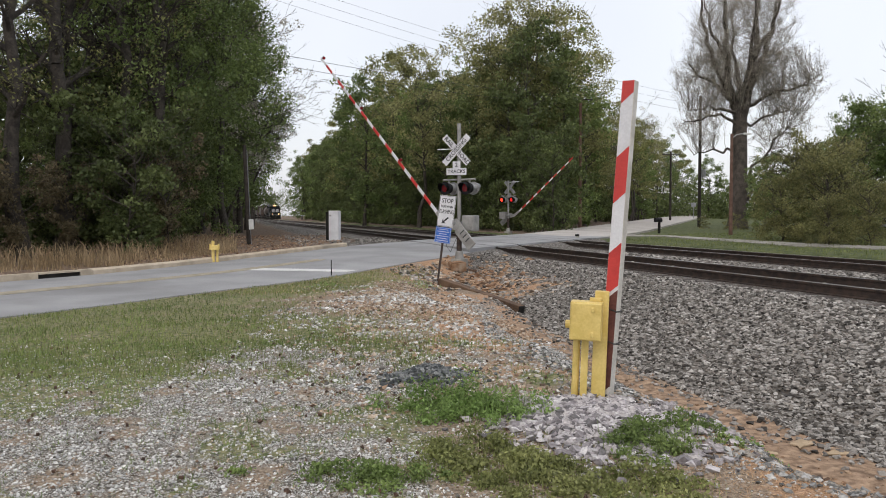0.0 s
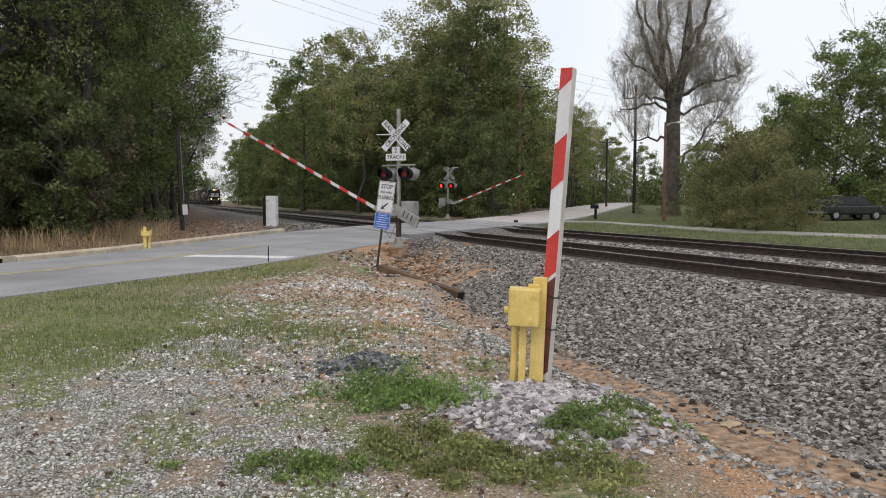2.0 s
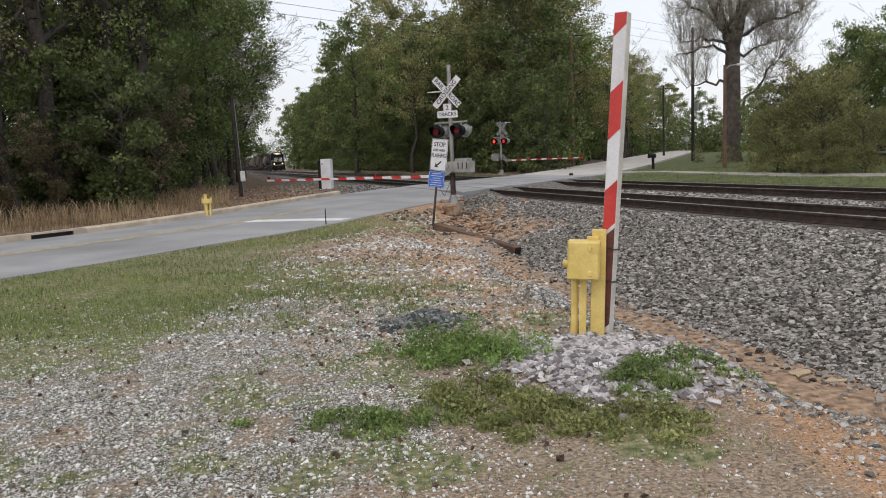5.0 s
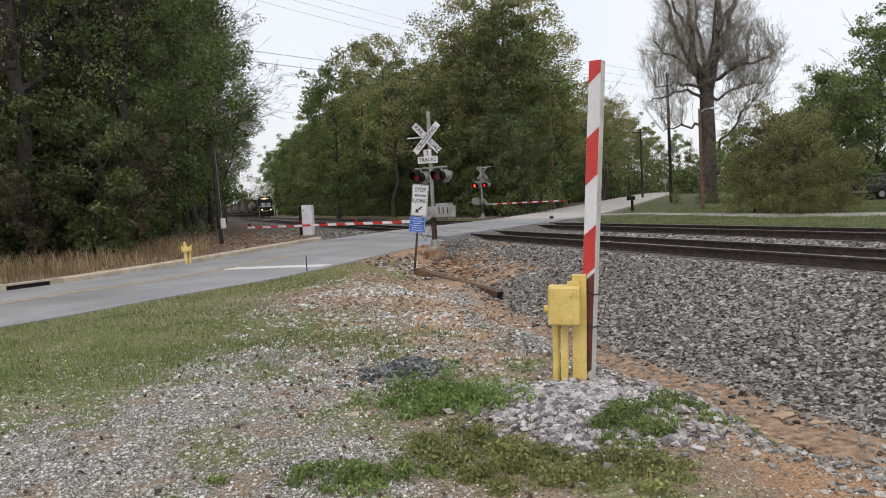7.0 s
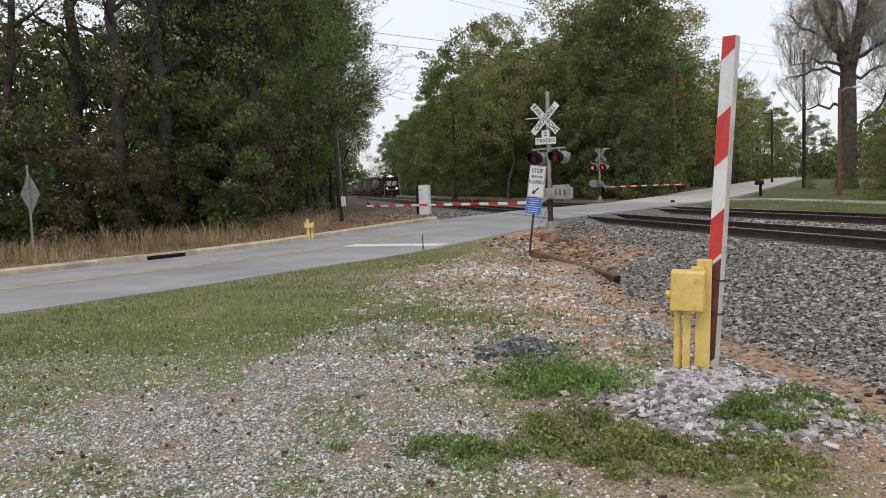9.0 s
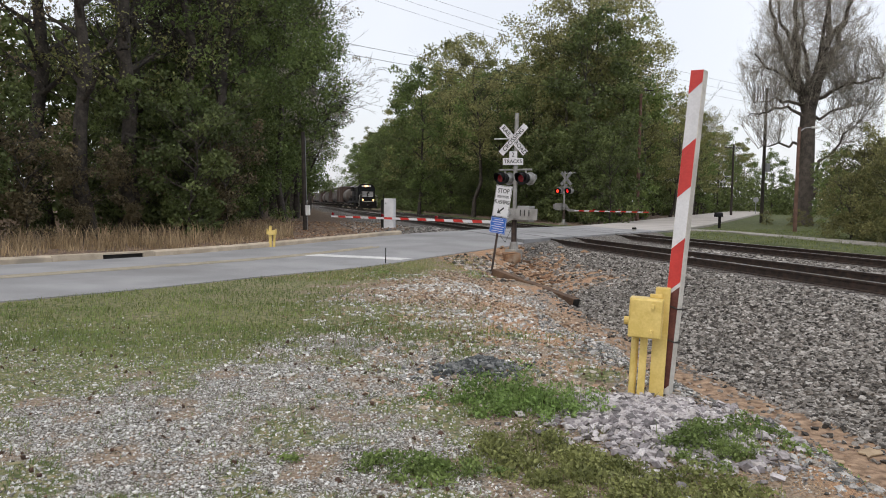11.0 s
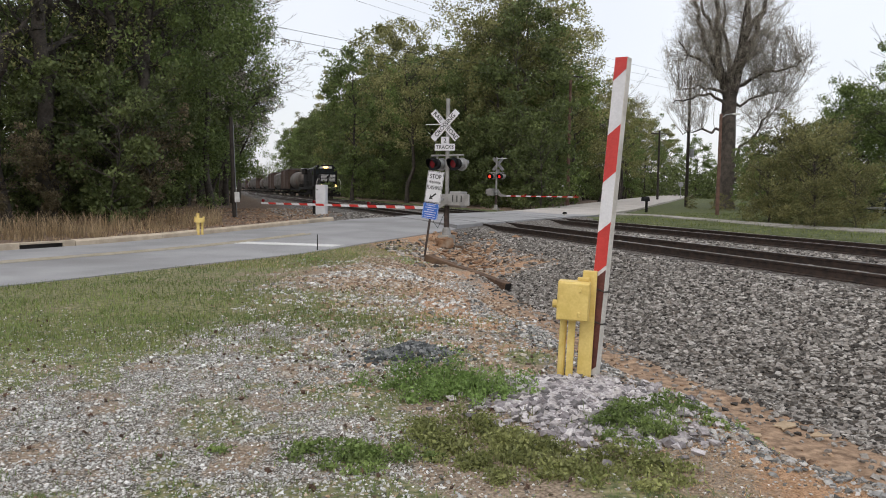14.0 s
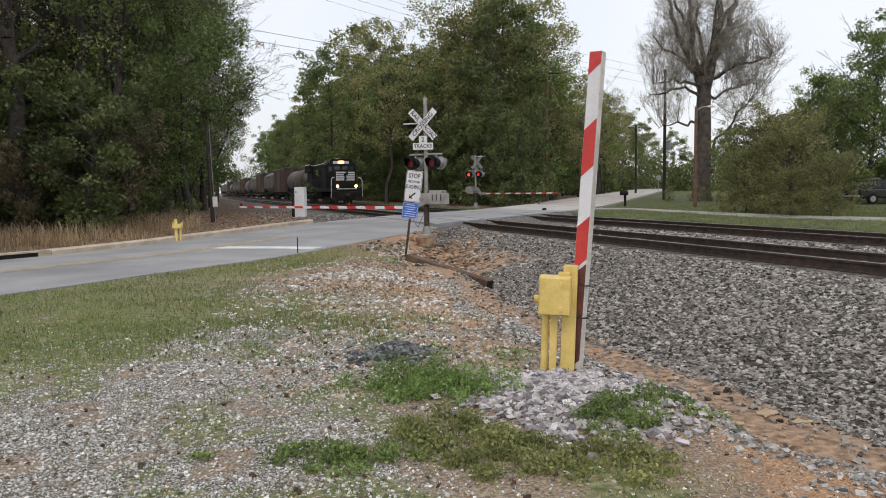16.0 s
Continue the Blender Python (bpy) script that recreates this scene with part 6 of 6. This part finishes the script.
def ground_cover():
    rng = np.random.default_rng(7)
    off_road = lambda x, y: (x * RN[0] + y * RN[1] > ROAD_R + 0.15)
    side = lambda x, y: x * TN[0] + y * TN[1]
    # ballast slope and shoulders
    xy = np.concatenate((in_track(rng, 25000, 5.75, 9.6, -1, 13), in_track(rng, 10500, 6.0, 9.6, 13, 27)))
    xy = xy[(xy @ RN > ROAD_R + 0.4) & ((xy @ TD < 17.3) | (xy @ TN > 8.2 - 0.5 * (xy @ TD > 19)))]
    rocks("ballast_stones", xy, rng.uniform(0.015, 0.040, len(xy)), STONE_GREY, rng, "loose grey crushed ballast stones on the slope")
    xy = (6.05 - np.abs(rng.normal(0, 0.36, 2400)))[:, None] * TN + rng.uniform(-1, 16, 2400)[:, None] * TD
    rocks("ballast_stones", xy, rng.uniform(0.012, 0.04, len(xy)), STONE_GREY, rng, "stray ballast stones rolled to the foot of the slope")
    xy = np.concatenate((in_track(rng, 3500, 12.3, 14.5, -1, 26), in_track(rng, 1500, 10.2, 11.6, 2, 24)))
    rocks("ballast_stones", xy, rng.uniform(0.03, 0.055, len(xy)), STONE_GREY, rng, "grey ballast stones between the tracks")
    xy = in_track(rng, 4200, 5.6, 9.6, 30, 48)
    xy = xy[xy @ RN < ROAD_L - 0.3]
    rocks("ballast_stones", xy, rng.uniform(0.03, 0.06, len(xy)), STONE_GREY, rng, "grey ballast stones beside the cabinet")
    xy = in_track(rng, 9000, -3, 6.5, 24, 42)
    xy = xy[xy @ RN < ROAD_L - 0.3]
    k = len(xy) // 2
    rocks("rubble", xy[:k], rng.uniform(0.012, 0.05, k), STONE_CLAY, rng, "brown earth lumps and litter beside the tracks", 0.25)
    rocks("rubble", xy[k:][xy[k:] @ TN > 3.0], rng.uniform(0.02, 0.05, int((xy[k:] @ TN > 3.0).sum())), STONE_GREY, rng, "stray ballast stones on the shoulder", 0.25)
    # pale gravel of the lay-by
    xy = spread(rng, 125000, -6.5, 1.6, 2.9, 10.6, lambda x, y: zones(x, y)["pale"] * step(12, 3, y) * 1.2 * (1 - 0.6 * zones(x, y)["grass"]) * off_road(x, y))
    rocks("gravel", xy, 0.005 + 0.011 * rng.uniform(0, 1, len(xy)) ** 1.8, STONE_PALE, rng, "pale crushed gravel trodden into soil", 0.25, blocky=False)
    # low spoil heap: bands of grey stone, tan clay bits and brown lumps
    on_heap = lambda x, y: np.exp(-((x - 0.3) ** 2 / 4.4 + (y - 14.0) ** 2 / 13)) * (side(x, y) < 5.3) * off_road(x, y)
    band = lambda x, y: wave(x * 0.45 + 0.2 * y, y + 0.25 * x, 2.6, 8)
    xy = spread(rng, 17000, -3.4, 3.2, 8.6, 18.8, lambda x, y: 1.2 * on_heap(x, y) * (band(x, y) > -0.05))
    rocks("gravel", xy, rng.uniform(0.012, 0.034, len(xy)), STONE_PALE, rng, "pale crushed stone on the low spoil heap", 0.2)
    xy = spread(rng, 24000, -3.0, 3.4, 8.6, 18.8, lambda x, y: on_heap(x, y) * (band(x, y) < 0.15))
    rocks("rubble", xy, rng.uniform(0.010, 0.030, len(xy)), STONE_BROWN, rng, "brown gravel and clay lumps on the spoil heap", 0.2)
    xy = spread(rng, 9000, -1.5, 4.2, 6.0, 18.5, lambda x, y: 0.6 * (side(x, y) < 5.0) * off_road(x, y))
    rocks("rubble", xy, rng.uniform(0.008, 0.030, len(xy)), STONE_BROWN, rng, "brown gravel and clay lumps", 0.2)
    xy = spread(rng, 52000, 0.6, 4.6, 3.2, 12, lambda x, y: np.exp(-((side(x, y) - 3.75 - 0.2 * wave(x, y, 3, 2)) / 0.34) ** 2))
    rocks("rubble", xy, 0.008 + 0.02 * rng.uniform(0, 1, len(xy)) ** 1.6, STONE_BANK, rng, "grey stones strewn along the ditch bank", 0.25)
    xy = spread(rng, 3600, 1.5, 6.0, 3.2, 13, lambda x, y: 0.8 * np.exp(-((side(x, y) - 5.0) / 0.6) ** 2) * (wave(x, y, 1.2, 71) > -0.1))
    rocks("rubble", xy, 0.006 + 0.022 * rng.uniform(0, 1, len(xy)) ** 3, STONE_CLAY, rng, "clay crumbs and grit washed along the ditch", 0.3)
    xy = spread(rng, 34000, -5.5, 3.2, 2.9, 9.0, lambda x, y: step(10, 3, y) * (side(x, y) < 4.6))
    k = len(xy) // 2
    rocks("grit", xy[:k], 0.003 + 0.009 * rng.uniform(0, 1, k) ** 1.5, STONE_BROWN, rng, "brown grit and litter trodden into the ground", 0.3, blocky=False)
    rocks("grit", xy[k:], 0.003 + 0.010 * rng.uniform(0, 1, len(xy) - k) ** 1.5, STONE_PALE, rng, "fine pale grit in the bare soil", 0.3, blocky=False)
    xy = spread(rng, 11000, -2.6, 3.2, 6.4, 13.5, lambda x, y: 0.8 * (wave(x, y, 1.3, 31) + 0.6 * wave(x, y, 0.5, 32) > -0.2) * (side(x, y) < 4.4))
    rocks("gravel", xy, 0.006 + 0.02 * rng.uniform(0, 1, len(xy)) ** 1.5, STONE_PALE, rng, "patches of pale gravel on brown soil", 0.25)
    xy = spread(rng, 9000, -2.2, 2.4, 7.8, 13.0, lambda x, y: 0.95 * (wave(x * 0.6, y, 1.5, 41) > 0.2))
    blades("leaf_litter", xy, rng.uniform(0.006, 0.022, len(xy)), rng.uniform(0.004, 0.011, len(xy)), PLANK_LEAF, rng, "reddish-brown dead leaves in patches", 3.5, "leaf litter")
    # heap of stones round the post
    xy = np.column_stack((rng.normal(1.18, 0.31, 3600), np.minimum(rng.normal(5.75, 0.40, 3600), 6.55 - np.abs(rng.normal(0, 0.12, 3600)))))
    rocks("stone_heap", xy, 0.012 + 0.028 * rng.uniform(0, 1, len(xy)) ** 1.3, STONE_MAUVE, rng, "heap of mauve-grey crushed stone round the post", 0.5)
    # dark heap
    a, d = rng.uniform(0, 6.28, 1100), np.abs(rng.normal(0, 0.20, 1100))
    xy = np.column_stack((-0.15 + 1.25 * d * np.cos(a), 7.35 + d * np.sin(a)))
    rocks("stone_heap", xy, rng.uniform(0.013, 0.034, len(xy)), STONE_DARK, rng, "small heap of dark blue-grey stones", 0.5)
    xy = np.column_stack((rng.normal(0.95, 0.6, 420), rng.normal(22.2, 1.5, 420)))
    rocks("rubble", xy, rng.uniform(0.03, 0.12, len(xy)), STONE_CLAY, rng, "broken brown rubble below the signal", 0.2, 0.5)
    xy = in_track(rng, 5200, 4.6, 8.4, 16.8, 24)
    xy = xy[(xy @ RN > ROAD_R + 0.3) & (wave(xy[:, 0], xy[:, 1], 1.1, 61) > -0.35)]
    k = len(xy) // 2
    rocks("rubble", xy[:k], 0.018 + 0.06 * rng.uniform(0, 1, k) ** 3, STONE_GREY, rng, "grey ballast spilled down the bank by the signal", 0.25)
    rocks("rubble", xy[k:], 0.015 + 0.05 * rng.uniform(0, 1, len(xy) - k) ** 3, STONE_BROWN, rng, "brown broken stones on the bank by the signal", 0.2)
    # cones fallen from trees
    xy = spread(rng, 340, -5, 1.2, 3.0, 9.5, lambda x, y: 0.62 + 0 * x)
    rocks("seed_cones", xy, rng.uniform(0.013, 0.021, len(xy)), CONE_BROWN, rng, "round brown seed cones lying on the gravel", 0.7, 1.0, "cones", False)
    # grass
    xy = spread(rng, 48000, -10, 0.6, 7.8, 18, lambda x, y: zones(x, y)["grass"] * off_road(x, y) * (wave(x, y, 2.2, 51) > 0.1) * step(19, 8, y))
    blades("grass", xy, rng.uniform(0.03, 0.09, len(xy)), rng.uniform(0.003, 0.006, len(xy)), GRASS_GREEN, rng, "fresh green patches of verge grass", 0.9)
    xy = spread(rng, 60000, -11, 1.0, 7.5, 20, lambda x, y: zones(x, y)["grass"] * off_road(x, y) * step(20, 8, y) * 1.3)
    blades("grass", xy, rng.uniform(0.03, 0.10, len(xy)), rng.uniform(0.003, 0.006, len(xy)), GRASS_OLIVE, rng, "short olive-green verge grass", 0.9)
    xy = spread(rng, 90000, -6.5, 3.0, 2.9, 10.0, lambda x, y: np.clip(zones(x, y)["grass"] ** 1.3, 0, 1) * step(-0.5, 0.5, wave(x, y, 0.45, 81)) * (side(x, y) < 4.0))
    blades("grass", xy, rng.uniform(0.02, 0.075, len(xy)), rng.uniform(0.002, 0.004, len(xy)), GRASS_GREEN, rng, "thin green grass growing through gravel", 1.1)
    xy = spread(rng, 42000, -6.5, 1.4, 3.0, 9.5, lambda x, y: 0.15 + 0.6 * step(0.0, 0.7, wave(x, y, 0.8, 91) + 0.6 * wave(x, y, 0.3, 92)) + 0.7 * np.exp(-((x + 4.5) ** 2 / 4 + (y - 7.8) ** 2 / 2.5)))
    blades("grass", xy, rng.uniform(0.012, 0.05, len(xy)), rng.uniform(0.0015, 0.0035, len(xy)), GRASS_GREEN, rng, "thin low grass sprigs in the gravel", 1.6)
    p, q = rng.uniform(19.9, 36, 26000), rng.uniform(-4, 44, 26000)
    xy = p[:, None] * TN + q[:, None] * TD
    xy = xy[(xy[:, 0] > np.where(xy[:, 1] < 34.8, 1.2, centre_x(xy[:, 1])) + 5.0) & (wave(xy[:, 0], xy[:, 1], 3.0, 95) > -0.5)]
    blades("grass", xy, rng.uniform(0.05, 0.14, len(xy)), rng.uniform(0.006, 0.014, len(xy)), GRASS_OLIVE, rng, "mown garden grass beyond the tracks", 0.9)
    xy = spread(rng, 9000, -1.5, 3.5, 9.5, 19, lambda x, y: 0.5 * (wave(x, y, 1.4, 21) > 0.35) * off_road(x, y) * (x * TN[0] + y * TN[1] < 5.4))
    blades("grass", xy, rng.uniform(0.03, 0.13, len(xy)), rng.uniform(0.003, 0.006, len(xy)), GRASS_DRY, rng, "dry tufts on the spoil", 0.9)
    # dry grass behind the kerb
    xy = spread(rng, 26000, -5.5, 0.6, 15.5, 22.5, lambda x, y: off_road(x, y) * (x * RN[0] + y * RN[1] < ROAD_R + 2.2) * (0.35 + 0.5 * (wave(x, y, 1.6, 101) > -0.2)))
    k = len(xy) * 2 // 3
    blades("grass", xy[:k], rng.uniform(0.03, 0.10, k), rng.uniform(0.003, 0.006, k), GRASS_OLIVE, rng, "ragged olive grass along the road's edge", 0.9)
    blades("grass", xy[k:], rng.uniform(0.02, 0.08, len(xy) - k), rng.uniform(0.003, 0.006, len(xy) - k), GRASS_DRY, rng, "dry grass along the road's edge", 1.2)
    n = 15000
    q, r = rng.uniform(2, 27, n), ROAD_L - 0.5 - np.abs(rng.normal(0, 2.3, n))
    keep = (wave(q, r, 2.2, 9) + 0.5 * wave(q, r, 0.8, 19) > -0.1 - 0.2 * (q < 18)) & ((q[:, None] * RD + r[:, None] * RN) @ TN < 0.6)
    xy = (q[:, None] * RD + r[:, None] * RN)[keep]
    h = (rng.uniform(0.15, 0.75, n) * np.clip(-(r - ROAD_L) / 2.2, 0.15, 1))[keep]
    blades("dry_grass", xy, h, rng.uniform(0.006, 0.012, len(xy)), GRASS_DRY, rng, "tall tan dry grass and stalks behind the kerb", 0.7)
    # weeds: leafy low clumps
    for x, y, sx, sy, h, n, mat, label in ((0.08, 6.25, 0.26, 0.17, 0.27, 7000, WEED, "bushy bright green weed clump"), (0.48, 5.95, 0.20, 0.15, 0.24, 3200, WEED, "bushy bright green weed clump"),
                                           (0.32, 5.05, 0.27, 0.26, 0.13, 8500, WEED_OLIVE, "low olive weed mat"), (0.62, 4.6, 0.26, 0.18, 0.11, 6000, WEED_OLIVE, "low olive weed mat"),
                                           (1.42, 5.22, 0.20, 0.16, 0.14, 5200, GRASS_GREEN, "low dark green weed clump"), (1.78, 5.5, 0.14, 0.10, 0.13, 2200, GRASS_GREEN, "low dark green weed clump"),
                                           (2.15, 6.75, 0.09, 0.07, 0.10, 600, WEED, "small green weed tuft"), (-0.40, 4.62, 0.26, 0.13, 0.10, 4200, GRASS_GREEN, "low green weed mat"),
                                           (1.15, 4.4, 0.3, 0.2, 0.09, 4000, WEED_OLIVE, "flat olive weed mat"), (2.5, 5.6, 0.14, 0.1, 0.06, 500, WEED, "small green weed tuft"), (-0.55, 18.0, 0.3, 0.15, 0.16, 700, WEED, "green weed tuft by the road sign"), (-2.7, 17.4, 0.2, 0.12, 0.14, 500, WEED, "green weed tuft at the road's edge")):
        n = int(n * 0.7)
        hubs = np.column_stack((rng.normal(x, sx * 0.95, 26), rng.normal(y, sy * 0.95, 26), rng.uniform(0.25, 1.35, 26)))
        j = rng.integers(0, 26, n)
        px, py = hubs[j, 0] + rng.normal(0, sx * 0.17, n), hubs[j, 1] + rng.normal(0, sy * 0.22, n)
        fall = np.exp(-(((px - x) / sx) ** 2 + ((py - y) / sy) ** 2) / 3)
        z = ground_z(px, py) + h * hubs[j, 2] * (0.35 + 0.65 * fall) * rng.uniform(0.03, 1.1, n)
        v, f = leaf_quads(np.column_stack((px, py, z)), 0.0145, rng)
        ob = thing("weed", pose(x, y, gz(x, y)), label, "weed", "weeds in the gravel")
        lv = new("foliage", bulk("foliage", v - np.array((x, y, gz(x, y))), f, mat))
        lv.parent = ob
        m = int(n / 20)
        xy = np.column_stack((rng.normal(x, sx * 0.75, m), rng.normal(y, sy * 0.75, m)))
        st = blades("stem_tuft", xy, h * rng.uniform(0.3, 1.35, m), rng.uniform(0.0012, 0.0032, m), mat, rng, "", 0.6, "")
        st.data.transform(Matrix.Translation((-x, -y, -gz(x, y))))
        st.parent = ob
    xy = spread(rng, 9000, -4.5, 2.6, 3.0, 9.0, lambda x, y: 0.5 + 0.4 * wave(x, y, 0.9, 3))
    blades("dead_grass", xy, rng.uniform(0.004, 0.02, len(xy)), rng.uniform(0.001, 0.002, len(xy)), GRASS_DRY, rng, "flattened dead grass stalks on the gravel", 5.0)
    # straw in the corner and along the ditch
    xy = spread(rng, 30000, 1.1, 3.8, 3.2, 5.8, lambda x, y: np.exp(-((x - 2.3) ** 2 / 0.8 + (y - 4.5) ** 2 / 0.7)) * (side(x, y) < 4.0))
    blades("straw", xy, rng.uniform(0.008, 0.028, len(xy)), rng.uniform(0.002, 0.0042, len(xy)), STRAW, rng, "short orange straw on bare soil", 5.0)
    # flat slabs in the ditch
    for k, (x, y, sx, sy) in enumerate(((2.9, 7.85, 0.19, 0.08), (3.55, 7.5, 0.24, 0.10), (3.8, 7.25, 0.20, 0.07), (2.15, 7.55, 0.14, 0.05), (3.1, 7.2, 0.10, 0.07))):
        r = random.Random(k)
        out = [(sx * math.cos(a) * r.uniform(0.5, 1.15), sy * math.sin(a) * r.uniform(0.45, 1.2)) for a in [i * 6.283 / 9 for i in range(9)]]
        e = 0.08
        tilt_x = math.degrees(math.atan2(gz(x, y + e) - gz(x, y - e), 2 * e))
        tilt_y = -math.degrees(math.atan2(gz(x + e, y) - gz(x - e, y), 2 * e))
        bm = prism(B(), out, 0.012, pose(0, 0, 0, -90))
        ob = part("flat_stone", bm, PAPER)
        ob.matrix_basis = pose(x, y, gz(x, y) + 0.012, tilt_x, tilt_y, r.uniform(0, 60))
        tagged(ob, "thin tan slab lying in the washed ditch", "stone", "slabs in the ditch")


ground_cover()


# motion of the train and the gates --------------------------------------------------
def motions():
    run = ((0.0, 232.0), (1.5, 219.5), (3.5, 203.5), (7.0, 173.5), (9.0, 155.8), (11.0, 137.0), (12.5, 121.5), (14.5, 97.0), (16.0, 77.3))
    for ob, back in TRAIN:
        walk(ob, [(t, track_m(FAR_C, s + back, RAIL_Z)) for t, s in run])
    down = ((0.0, 47.5), (0.5, 42.5), (1.0, 36.8), (1.5, 30.6), (2.0, 25.0), (2.5, 19.8), (3.0, 14.8), (3.5, 10.1), (4.0, 5.4), (4.5, 1.6), (5.0, 0.0), (16.0, 0.0))
    walk(near_arm, [(t, pose(*MAST, mast_z + 1.37, 0, 0, -34.8) @ pose(0, 0, 0, 0, a, 0)) for t, a in down])
    far = ((0.0, 41.0), (0.5, 36.5), (1.0, 31.5), (1.5, 26.0), (2.0, 20.0), (2.5, 13.5), (3.0, 7.5), (3.5, 2.5), (4.0, 0.0), (16.0, 0.0))
    walk(far_arm, [(t, pose(*FAR_MAST, far_z + 1.40, 0, 0, 145.2) @ pose(0, 0, 0, 0, a, 0)) for t, a in far])


motions()
